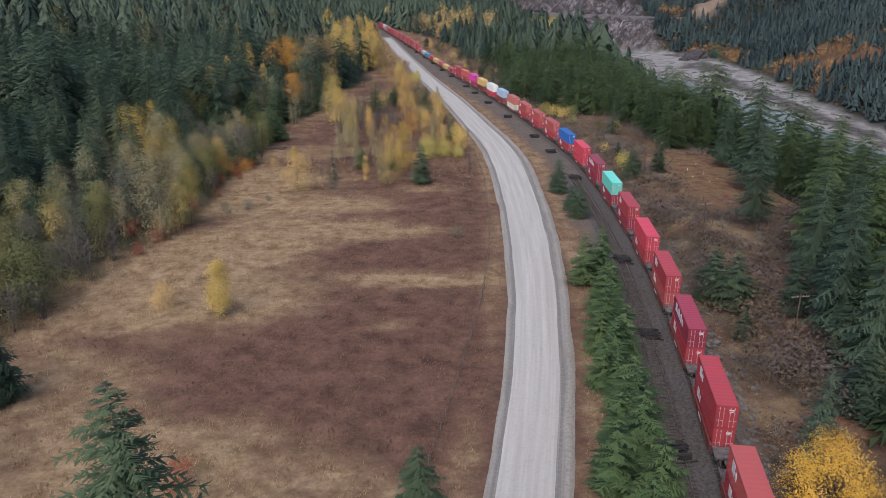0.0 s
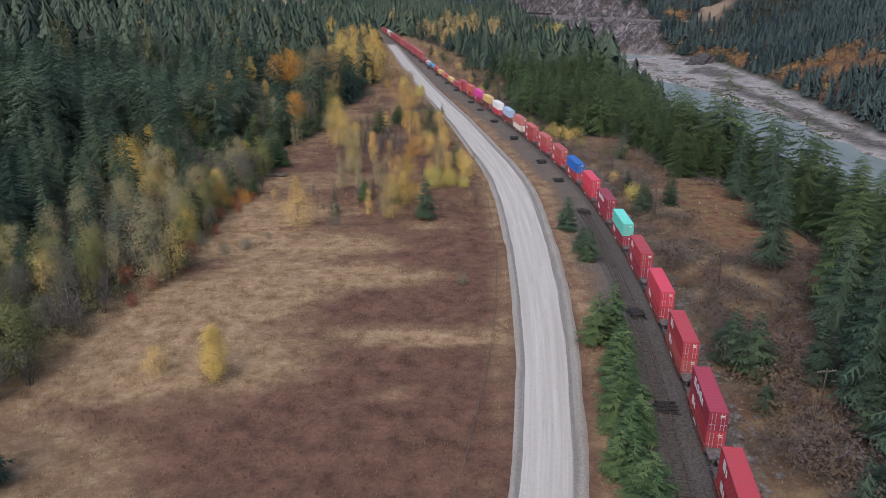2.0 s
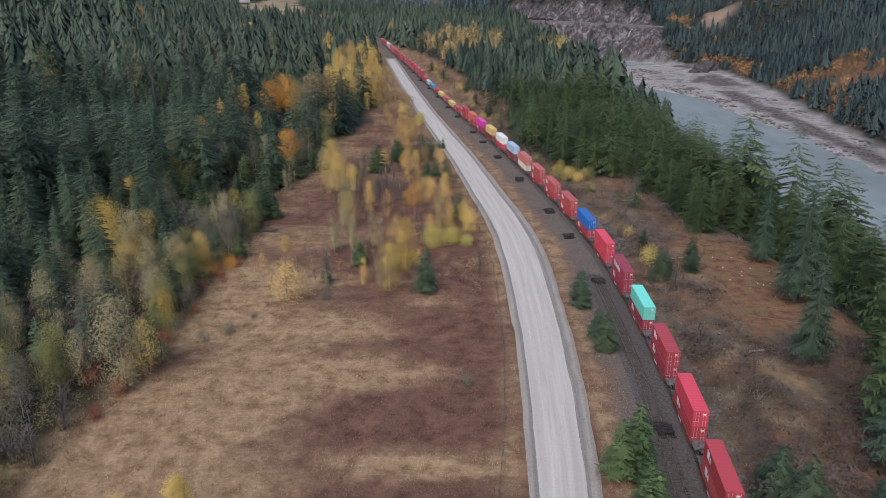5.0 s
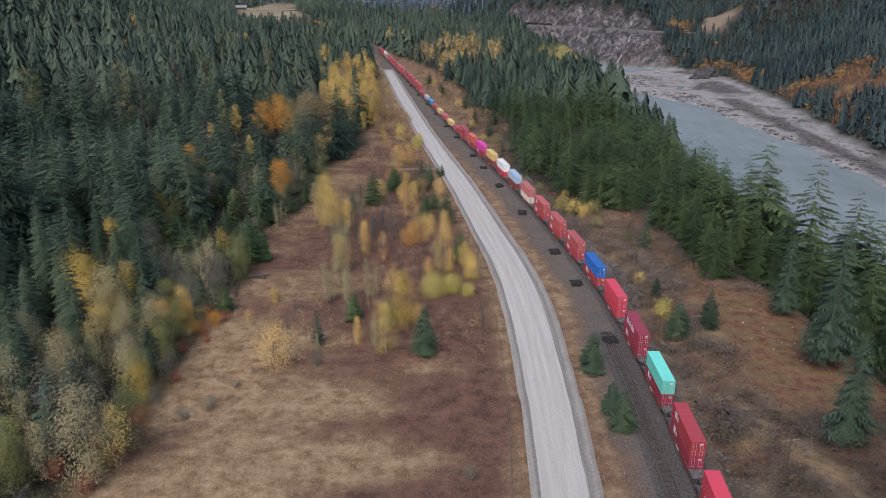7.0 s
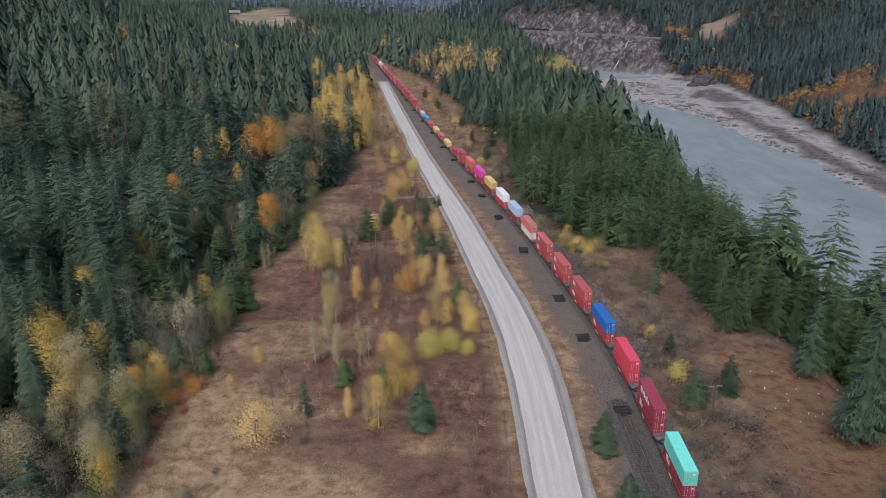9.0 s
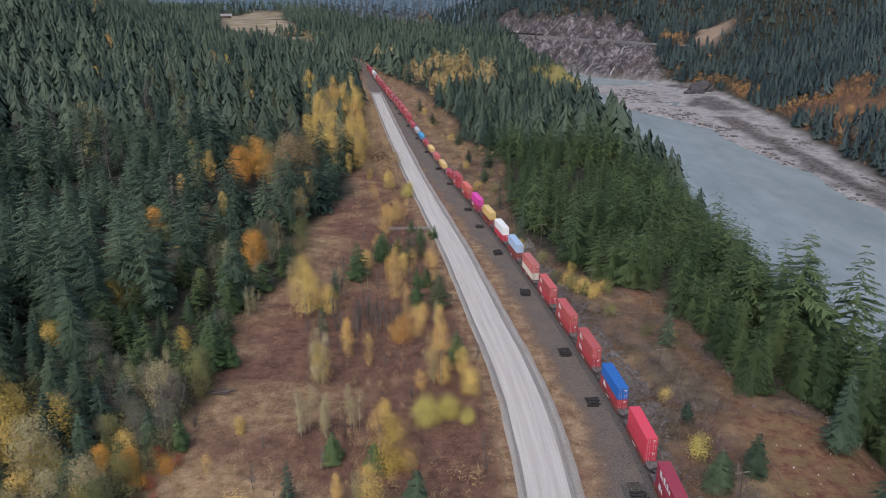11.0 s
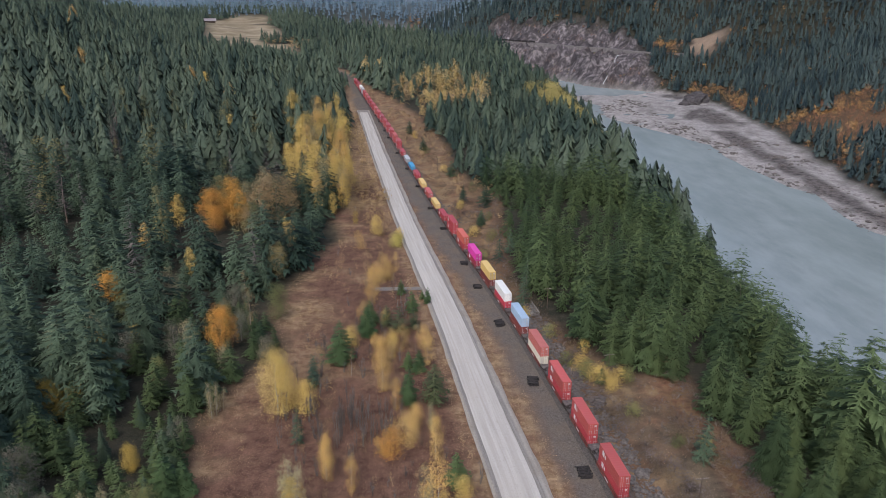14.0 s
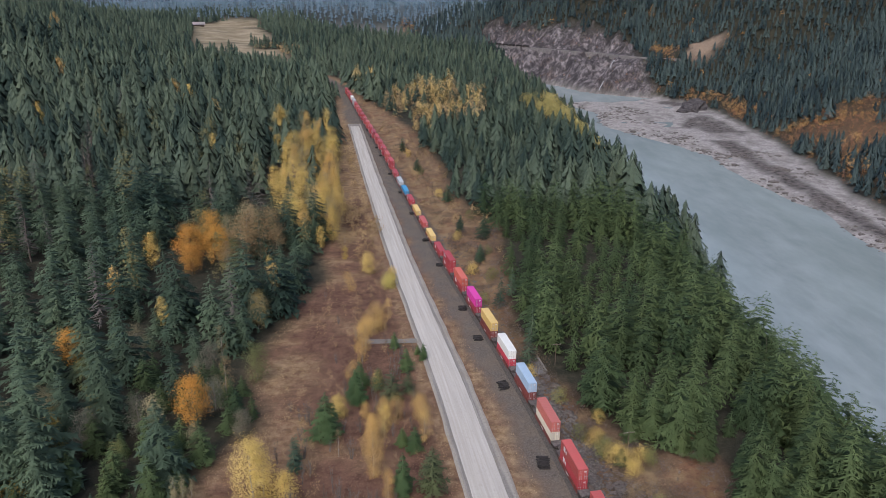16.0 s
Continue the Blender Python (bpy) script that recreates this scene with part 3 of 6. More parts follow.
def ribbon(name, centre, y0, y1, profile, material, label, category, widen=None):
    """A strip along a curve with a cross section of (offset, height) points."""
    ys = np.arange(y0, y1 + 0.1, 2.0)
    xs = centre(ys)
    slope = np.gradient(xs, ys)
    nx, ny = 1 / np.sqrt(1 + slope ** 2), -slope / np.sqrt(1 + slope ** 2)
    grow = np.ones(len(ys)) if widen is None else widen(ys)
    rows = [np.stack([xs + nx * o * grow + (fbm(ys, ys * 0 + o, 9, 3, 80) - 0.5) * wob, ys + ny * o * grow, np.full(len(ys), h)], -1) for o, h, wob in profile]
    v = np.stack(rows, 1).reshape(-1, 3)
    m = len(profile)
    i = np.arange((len(ys) - 1) * m).reshape(-1, m)[:, :-1].ravel()
    f = np.stack([i, i + 1, i + m + 1, i + m], -1)
    me = mesh_from(name, v, f, material, True)
    uv = me.uv_layers.new(name="UVMap")
    u = np.array([p[0] for p in profile])
    coords = np.stack([np.tile(u, len(ys)), np.repeat(ys, m)], -1)
    uv.data.foreach_set("uv", coords[f.ravel()].astype(np.float32).ravel())
    return tagged(new(name, me), label, category, kind="structure")


road_grow = steps([(60, 0.8), (100, 0.84), (150, 1.0), (220, 1.12), (300, 1.05), (420, 0.95), (760, 0.9)])
ribbon("road_shoulder", road_x, -100, 765, [(-5.6, -0.35, 0.8), (-5.1, 0.06, 0.5), (-4.8, 0.16, 0.3), (-4.4, 0.06, 0.2), (-3.6, 0.10, 0.2), (3.6, 0.10, 0.2), (4.6, 0.07, 0.2), (5.4, 0.15, 0.3), (5.8, 0.06, 0.4), (6.5, -0.35, 1.0)], M_SHOULDER, "loose grey gravel shoulders and windrows of the dirt road", "road", road_grow)
ribbon("road", road_x, -100, 752, [(-3.9, 0.11, 0.5), (-3.5, 0.17, 0.25), (-1.5, 0.21, 0), (0, 0.24, 0), (1.5, 0.21, 0), (3.4, 0.17, 0.25), (3.8, 0.11, 0.5)], M_ROAD, "pale packed gravel road with wheel tracks", "road", road_grow)


# ---- railway ----
def along(curve, y0, y1, step):
    """Places and headings at even arc steps on a curve."""
    ys = np.arange(y0, y1, 0.25)
    xs = curve(ys)
    s = np.concatenate([[0], np.cumsum(np.hypot(np.diff(xs), np.diff(ys)))])
    at = np.arange(0, s[-1], step)
    yy = np.interp(at, s, ys)
    xx = np.interp(at, s, xs)
    return xx, yy, np.arctan2(-np.interp(at, s, np.gradient(xs, ys)), 1.0)


def siding_x(y):
    return track_x(y) - 5.0


BOX = (np.array([(x, y, z) for x in (-1, 1) for y in (-1, 1) for z in (0, 1)], float),
       np.array([(0, 1, 3, 2), (4, 6, 7, 5), (0, 4, 5, 1), (2, 3, 7, 6), (1, 5, 7, 3), (0, 2, 6, 4)]))

for curve, y0, y1, lift, word in ((track_x, -110, 1240, 0.0, "main line"), (siding_x, -110, 205, -0.12, "overgrown siding")):
    ribbon("ballast", curve, y0, y1, [(-2.7, -0.3, 0.5), (-1.7, 0.02 + lift, 0.3), (1.7, 0.02 + lift, 0.3), (2.7, -0.3, 0.5)], M_BALLAST, "dark gravel ballast bed of the " + word, "railway")
    sx, sy, sa = along(curve, y0, min(y1, 900), 0.62 if lift == 0 else 0.66)
    v = BOX[0] * np.array([1.3, 0.12, 0.14])
    tv, tf = scatter((v, BOX[1]), np.stack([sx, sy, 0 * sx + 0.0 + lift], -1), np.ones(len(sx)), sa + rng.normal(0, 0.02, len(sx)))
    tagged(new("sleepers", mesh_from("sleepers", tv, tf, M_SLEEPER)), "weathered wooden sleepers of the " + word, "sleepers", kind="stuff")
    for side in (-0.75, 0.75):
        ribbon("rail", curve, y0, y1, [(side - 0.06, 0.12 + lift, 0), (side - 0.035, 0.3 + lift, 0), (side + 0.035, 0.3 + lift, 0), (side + 0.06, 0.12 + lift, 0)], M_RAIL, "worn brown steel rail", "rail")


# ---- train ----
LONG, WIDE = 12.19, 2.44


def corrugated(length, z0, z1, x, depth, waves, flip):
    """A wall panel whose face steps in and out along y."""
    edges, y = [], -length / 2
    step = length / waves
    for i in range(waves):
        edges += [(y, 0), (y + step * 0.3, 0), (y + step * 0.5, depth), (y + step * 0.8, depth)]
        y += step
    edges.append((length / 2, 0))
    v = [(x - flip * d, yy, z) for yy, d in edges for z in (z0, z1)]
    f = [(2 * i, 2 * i + 2, 2 * i + 3, 2 * i + 1) for i in range(len(edges) - 1)]
    return v, f


def container_meshes(word, colour, tall):
    paint = painted(word + "_container_paint", colour)
    out = {}
    v0, f0 = corrugated(LONG - 0.3, 0.16, tall - 0.12, WIDE / 2 - 0.02, 0.045, 34, 1)
    v1, f1 = corrugated(LONG - 0.3, 0.16, tall - 0.12, -WIDE / 2 + 0.02, 0.045, 34, -1)
    k0 = len(v0)
    front = [(-WIDE / 2, LONG / 2 - 0.06, 0.1), (WIDE / 2, LONG / 2 - 0.06, 0.1), (WIDE / 2, LONG / 2 - 0.06, tall - 0.1), (-WIDE / 2, LONG / 2 - 0.06, tall - 0.1)]
    base = [(-WIDE / 2 + 0.05, -LONG / 2 + 0.1, 0.14), (WIDE / 2 - 0.05, -LONG / 2 + 0.1, 0.14), (WIDE / 2 - 0.05, LONG / 2 - 0.1, 0.14), (-WIDE / 2 + 0.05, LONG / 2 - 0.1, 0.14)]
    verts = v0 + v1 + front + base
    faces = f0 + [tuple(i + k0 for i in q) for q in f1] + [tuple(2 * k0 + i for i in (0, 1, 2, 3)), tuple(2 * k0 + 4 + i for i in (0, 1, 2, 3))]
    out["body"] = mesh_from("body", verts, faces, paint)
    bm = bmesh.new()
    for sx in (-1, 1):
        for sy in (-1, 1):
            cx, cy = sx * (WIDE / 2 - 0.08), sy * (LONG / 2 - 0.08)
            box(bm, cx - 0.08, cx + 0.08, cy - 0.08, cy + 0.08, 0, tall, 0.012)
        box(bm, sx * (WIDE / 2 - 0.06) - 0.06, sx * (WIDE / 2 - 0.06) + 0.06, -LONG / 2 + 0.15, LONG / 2 - 0.15, tall - 0.13, tall - 0.01)
        box(bm, sx * (WIDE / 2 - 0.06) - 0.06, sx * (WIDE / 2 - 0.06) + 0.06, -LONG / 2 + 0.15, LONG / 2 - 0.15, 0.02, 0.17)
        box(bm, -WIDE / 2 + 0.15, WIDE / 2 - 0.15, sx * (LONG / 2 - 0.07) - 0.06, sx * (LONG / 2 - 0.07) + 0.06, tall - 0.14, tall - 0.01)
        box(bm, -WIDE / 2 + 0.15, WIDE / 2 - 0.15, sx * (LONG / 2 - 0.07) - 0.06, sx * (LONG / 2 - 0.07) + 0.06, 0.02, 0.18)
    out["frame_"] = mesh_bm("corner_frame", bm, paint)
    n, rows = 30, []
    for i in range(n + 1):
        y = -LONG / 2 + 0.12 + (LONG - 0.24) * i / n
        z = tall - (0.035 if i % 2 else 0.012)
        rows += [(-WIDE / 2 + 0.1, y, z), (WIDE / 2 - 0.1, y, z)]
    out["roof"] = mesh_from("roof", rows, [(2 * i, 2 * i + 1, 2 * i + 3, 2 * i + 2) for i in range(n)], paint)
    bm = bmesh.new()
    w = WIDE / 2 - 0.17
    box(bm, 0.01, w, -0.05, 0.0, 0.19, tall - 0.15, 0.01)
    for i in range(4):
        z = 0.3 + (tall - 0.55) * i / 4
        box(bm, 0.08, w - 0.06, -0.075, -0.05, z + 0.1, z + (tall - 0.55) / 4 - 0.08)
    for z in (0.45, tall / 2, tall - 0.45):
        box(bm, w - 0.03, w + 0.05, -0.09, -0.05, z - 0.07, z + 0.07)
    out["door"] = mesh_bm("door", bm, paint)
    bm = bmesh.new()
    rod(bm, (0, -0.11, 0.2), (0, -0.11, tall - 0.16), 0.028, sides=5)
    for z in (0.35, 0.95, tall - 0.9, tall - 0.35):
        box(bm, -0.07, 0.07, -0.13, -0.08, z - 0.035, z + 0.035)
    box(bm, -0.02, 0.3, -0.14, -0.1, 1.02, 1.07)
    out["rod_"] = mesh_bm("locking_rod", bm, M_ROD)
    return out


def build_container(word, colour, tall=2.9, lettering=0):
    m = container_meshes(word, colour, tall)
    ob = new("shipping_container")
    put("body", m["body"], ob)
    put("corner_frame", m["frame_"], ob)
    put("roof", m["roof"], ob)
    for side in (1, -1):
        d = put("door", m["door"], ob, "", pose(0, -LONG / 2 + 0.06, 0) @ Matrix.Diagonal((side, 1, 1, 1)))
        for x in (0.35, 0.8):
            put("locking_rod", m["rod_"], d, "galvanised locking rod", pose(x, 0, 0))
    bm = bmesh.new()
    box(bm, 0.2, 0.75, -LONG / 2 - 0.03, -LONG / 2 - 0.022, tall - 0.62, tall - 0.45)
    box(bm, 0.25, 0.7, -LONG / 2 - 0.03, -LONG / 2 - 0.022, tall - 0.8, tall - 0.7)
    part("marking", bm, M_WHITE, ob, "white code plates on the door")
    if lettering:
        bm = bmesh.new()
        y = LONG / 2 - 2.0
        for i, wdt in enumerate((1.2, 0.5, 0.8, 0.3, 0.8, 0.8)[:lettering]):
            box(bm, -WIDE / 2 - 0.012, -WIDE / 2 + 0.03, y - wdt, y, tall * 0.42, tall * (0.85 if i % 2 == 0 else 0.72))
            y -= wdt + 0.35
        part("lettering", bm, M_WHITE, ob, "plain white bars of lettering on the side")
    return ob


COLOURS = {
    "red": (0.38, 0.048, 0.058), "brick": (0.43, 0.088, 0.08), "crimson": (0.56, 0.055, 0.085), "maroon": (0.30, 0.038, 0.062), "teal": (0.17, 0.62, 0.50),
    "blue": (0.025, 0.13, 0.42), "salmon": (0.50, 0.15, 0.125), "cream": (0.62, 0.58, 0.47), "light_blue": (0.36, 0.47, 0.60), "white": (0.78, 0.77, 0.73),
    "yellow": (0.62, 0.43, 0.15), "magenta": (0.58, 0.045, 0.30), "orange": (0.52, 0.115, 0.08), "rust": (0.20, 0.05, 0.045), "azure": (0.05, 0.28, 0.52), "grey": (0.40, 0.42, 0.44)}


def wheelset_meshes():
    bm = bmesh.new()
    for d, r in ((0.13, 0.42), (0.03, 0.47)):
        bmesh.ops.create_cone(bm, cap_ends=True, segments=16, radius1=r, radius2=r, depth=d, matrix=Matrix.Translation(((0.1 if d < 0.1 else 0), 0, 0)) @ pose(0, 0, 0, 0, 90, 0))
    return mesh_bm("wheel", bm, M_WHEEL)


def build_well_car():
    """A skeleton of two deep side sills, a low floor, end decks over the bogies and handrails."""
    car = new("well_car")
    half = 6.6
    for s in (-1, 1):
        bm = bmesh.new()
        box(bm, s * 1.34 - 0.05, s * 1.34 + 0.05, -half, half, 0.45, 1.35, 0.02)
        box(bm, s * 1.38 - 0.1, s * 1.38 + 0.1, -half, half, 1.3, 1.42, 0.02)
        box(bm, s * 1.38 - 0.1, s * 1.38 + 0.1, -half, half, 0.38, 0.48, 0.02)
        for i in range(11):
            y = -half + 0.3 + i * (2 * half - 0.6) / 10
            box(bm, s * 1.42 - 0.05, s * 1.42 + 0.05, y - 0.05, y + 0.05, 0.45, 1.32)
        part("side_sill", bm, M_CAR, car, "rust-brown deep side sill")
        bm = bmesh.new()
        box(bm, s * 1.475 - 0.006, s * 1.475 + 0.006, -0.9, 1.1, 0.75, 1.1)
        part("marking", bm, M_WHITE, car, "faded white bar of a marking")
    bm = bmesh.new()
    box(bm, -1.3, 1.3, -half, half, 0.36, 0.44, 0.01)
    part("floor_plate", bm, M_CAR, car)
    for e in (-1, 1):
        bm = bmesh.new()
        box(bm, -1.3, 1.3, min(e * half, e * 7.0), max(e * half, e * 7.0), 0.5, 1.3, 0.03)
        box(bm, -1.15, 1.15, min(e * 7.0, e * 9.0), max(e * 7.0, e * 9.0), 1.05, 1.22, 0.02)
        box(bm, -0.3, 0.3, min(e * 7.0, e * 9.6), max(e * 7.0, e * 9.6), 0.78, 1.05, 0.02)
        for s in (-1, 1):
            box(bm, s * 1.2 - 0.09, s * 1.2 + 0.09, min(e * 6.9, e * 9.2), max(e * 6.9, e * 9.2), 1.1, 1.32, 0.02)
        part("end_deck", bm, M_CARGREY, car, "dusty grey end deck over the bogie")
        bm = bmesh.new()
        for s in (-1, 1):
            rod(bm, (s * 1.25, e * 9.1, 1.2), (s * 1.25, e * 9.1, 2.1), 0.03, sides=5)
            rod(bm, (s * 1.25, e * 9.1, 2.1), (s * 1.25, e * 7.1, 1.9), 0.03, sides=5)
            rod(bm, (s * 1.25, e * 7.1, 1.9), (s * 1.25, e * 7.1, 1.2), 0.03, sides=5)
        rod(bm, (-0.5, e * 9.15, 1.6), (0.5, e * 9.15, 1.6), 0.12, sides=8)
        part("handrail", bm, M_CARGREY, car)
        bogie = new("bogie")
        bogie.parent = car
        bogie.matrix_basis = pose(0, e * 8.1, 0.47 + 0.3)
        bm = bmesh.new()
        for s in (-1, 1):
            box(bm, s * 1.0 - 0.08, s * 1.0 + 0.08, -1.25, 1.25, -0.05, 0.16, 0.03)
            box(bm, s * 1.0 - 0.1, s * 1.0 + 0.1, -0.35, 0.35, -0.25, 0.25, 0.03)
        box(bm, -1.0, 1.0, -0.2, 0.2, 0.05, 0.3)
        part("bogie_frame", bm, M_WHEEL, bogie)
        for s in (-1, 1):
            for y in (-0.89, 0.89):
                put("wheel", WHEEL, bogie, "", pose(s * 0.75, y, 0.0, 0, 0, 180 if s > 0 else 0))
    return car


WHEEL = wheelset_meshes()
# from the tail to the head: upper box, lower box ("" where there is none)
CONSIST = [("red", "maroon"), ("brick", "red"), ("red", "red"), ("maroon", "red"), ("red", "brick"), ("crimson", "red"), ("red", "maroon"),
           ("teal", "maroon"), ("maroon", "maroon"), ("crimson", "crimson"), ("blue", "red"), ("brick", "red"), ("brick", "red"), ("brick", "red"),
           ("salmon", "cream"), ("light_blue", "rust"), ("white", "crimson"), ("yellow", "rust"), ("magenta", "maroon"), ("orange", "red"), ("red", "red"),
           ("", "red"), ("", "yellow"), ("", "brick"), ("", "yellow"), ("", "red"), ("", "azure"), ("", "grey"), ("", "red"), ("red", "red"), ("brick", "red"),
           ("red", "maroon"), ("red", "red"), ("red", "brick"), ("maroon", "red"), ("red", "red"), ("brick", "red"), ("red", "red"), ("red", "maroon"),
           ("red", "red"), ("brick", "red"), ("red", "red"), ("grey", "grey"), ("white", "red"), ("red", "red"), ("red", "brick"), ("red", "red")]
PITCH, TEAL, TEAL_REAR = 19.75, 7, 170.4


def track_points():
    ys = np.arange(-110, 1240, 0.5)
    xs = track_x(ys)
    return ys, xs, np.concatenate([[0], np.cumsum(np.hypot(np.diff(xs), np.diff(ys)))])


TY, TX, TS = track_points()


def on_track(s):
    y = np.interp(s, TS, TY)
    a, b = np.interp([s - 1, s + 1], TS, TX), np.interp([s - 1, s + 1], TS, TY)
    return pose(float(np.interp(s, TS, TX)), float(y), 0, 0, 0, math.degrees(math.atan2(-(a[1] - a[0]), b[1] - b[0])))


LOOKS = {"light_blue": "pale blue", "azure": "bright blue", "rust": "dark rust-brown", "salmon": "faded salmon-red", "crimson": "bright crimson", "brick": "brick-red"}
first_box, first_car = {}, None
s0 = np.interp(TEAL_REAR, TY, TS) + LONG / 2
for i, (upper, lower) in enumerate(CONSIST):
    m = on_track(s0 + (i - TEAL) * PITCH)
    if first_car is None:
        first_car = tagged(build_well_car(), "rust-brown double-stack well car standing on the main line", "rail car", "well cars of the freight train")
        first_car.matrix_basis = m
    else:
        copy_thing(first_car, m)
    for level, word in ((0.47, lower), (3.39, upper)):
        if not word:
            continue
        at = m @ pose(0, 0, level)
        key = (word, level > 1 and word == "maroon")
        if key in first_box:
            b = copy_thing(first_box[key], at)
        else:
            b = first_box[key] = build_container(word, COLOURS[word], lettering=6 if key[1] else (2 if word in ("red", "maroon", "brick") else 0))
            b.matrix_basis = at
        where = "stacked on another container" if level > 1 else "sitting low in a well car"
        tagged(b, LOOKS.get(word, word) + " ribbed steel shipping container " + where, "container", "containers on the freight train")


# ---- piles of old sleepers ----
bm = bmesh.new()
box(bm, -1.35, 1.35, -0.12, 0.12, 0, 0.2, 0.02)
SLEEPER = mesh_bm("sleeper", bm, M_PILE)


def sleeper_pile(x, y, count, turn):
    ob = tagged(new("sleeper_pile"), "pile of black creosoted timber sleepers beside the track", "timber pile", "sleeper piles")
    ob.matrix_basis = pose(x, y, -0.22, 0, 0, turn)
    count = int(count * 1.5)
    tiers = (int(count * 0.42), int(count * 0.33), count - int(count * 0.42) - int(count * 0.33))
    for layer, many in enumerate(tiers):
        for row in range(many):
            yy = (row - (many - 1) / 2) * 0.42 + rng.normal(0, 0.09)
            put("sleeper", SLEEPER, ob, "", pose(rng.normal(0, 0.22), yy, 0.1 + layer * 0.23, rng.normal(0, 5), rng.normal(0, 2), rng.normal(0, 6)))


for i, (x, y) in enumerate([(26.8, 72.5), (31.7, 102.9), (35, 135.4), (36.6, 199.8), (34.5, 234.2), (32.1, 259.2), (26.2, 300), (20.4, 337.4), (15.6, 368), (12, 392.2), (4.9, 435.8), (-0.3, 467.7), (-6.6, 509.4), (-13.1, 549.6), (-20.4, 592.8), (-28.1, 643.6), (-32, 669.3), (-38.2, 708.4), (-42.4, 735.9), (-54.4, 805.3)]):
    sleeper_pile(x, y, (17, 15, 18, 15, 16, 18, 22, 20, 14, 16)[i] if i < 10 else 12, rng.normal(2, 5))


# ---- trees ----
def fir(h, r, whorls, per, sprays, seed, low=0.06, droop=0.35, power=0.8, gap=0.0, wide=1.0):
    """A conifer's crown: whorls of drooping boughs with upturned tips, each a spine with pairs of side sprays."""
    g = np.random.default_rng(seed)
    v, f, n = [], [], []
    lean = g.normal(0, 0.012, 2) * h

    def tri(a, b, c, way):
        i = len(v)
        v.extend([a, b, c])
        f.append((i, i + 1, i + 2))
        n.extend([way, way, way])

    for w in range(whorls):
        t = (w + 0.5) / whorls
        reach = r * (1 - t) ** power * min(1.0, 0.72 + 2.0 * t) * g.uniform(0.84, 1.1) + 0.15
        turn = g.uniform(0, 6.28)
        many = max(4, int(per * (0.5 + 0.5 * (1 - t))))
        for b in range(many):
            if g.random() < gap:
                continue
            tt = np.clip(t + g.uniform(-0.8, 0.8) / whorls, 0, 1)
            a = turn + 6.283 * b / many + g.normal(0, 0.22)
            l = reach * g.uniform(0.68, 1.16) * (1 + 0.13 * np.sin(2 * a + seed) + 0.09 * np.sin(3 * a + 5 * t))
            foot = np.array([lean[0] * tt, lean[1] * tt, h * (low + (0.99 - low) * tt) + 0.12 * l])
            out = np.array([np.cos(a), np.sin(a), 0.0])
            side = np.array([-np.sin(a), np.cos(a), 0.0])
            fall = -droop * (1 - 0.55 * t) - 0.04 + g.normal(0, 0.09)
            way = out * 0.9 + np.array([0, 0, 0.75]) + g.normal(0, 0.09, 3)

            def at(q):
                return foot + out * l * q + np.array([0, 0, l * (fall * q + 0.05 * q * q * q)])
            tip = at(1.0)
            tri(foot + side * 0.07 * l, foot - side * 0.07 * l, tip, way)
            for k in range(sprays):
                q = 0.2 + 0.68 * (k + 0.5) / sprays + g.uniform(-0.06, 0.06)
                half = 0.2 * l * wide / sprays + 0.04
                for s in (-1, 1):
                    base = at(q)
                    long = l * (0.4 - 0.24 * q) * wide * g.uniform(0.75, 1.2) + 0.1
                    end = base + (out * 0.62 + side * s * 0.78 + np.array([0, 0, fall * 0.6 - 0.09])) * long
                    tri(base - out * half, base + out * half, end, way + side * s * 0.15 + g.normal(0, 0.06, 3))
    return facing(v, f, n)


def far_fir(h, r, tiers, points, seed):
    """A far-off conifer: a narrow cone of ragged tiers, each a ring of slim hanging boughs."""
    g = np.random.default_rng(seed)
    v, f, n = [], [], []
    for t in range(tiers):
        q = (t + 0.9) / tiers
        turn = g.uniform(0, 6.28)
        for k in range(points):
            a = turn + 6.283 * k / points + g.normal(0, 0.25)
            rad = r * q ** 0.8 * g.uniform(0.7, 1.2)
            z0 = h * (1 - 0.9 * (t + 1.1) / tiers) + g.normal(0, 0.035) * h
            z1 = min(h * (1 - 0.06 * t), z0 + 0.27 * h)
            i, w = len(v), 2.6 / points
            v += [(0, 0, z1), (rad * np.cos(a - w), rad * np.sin(a - w), z0 + 0.02 * h), (rad * np.cos(a + w), rad * np.sin(a + w), z0)]
            way = np.array([np.cos(a) * 0.9, np.sin(a) * 0.9, 0.7]) + g.normal(0, 0.1, 3)
            n += [way] * 3
            f.append((i, i + 1, i + 2))
    return facing(v, f, n)


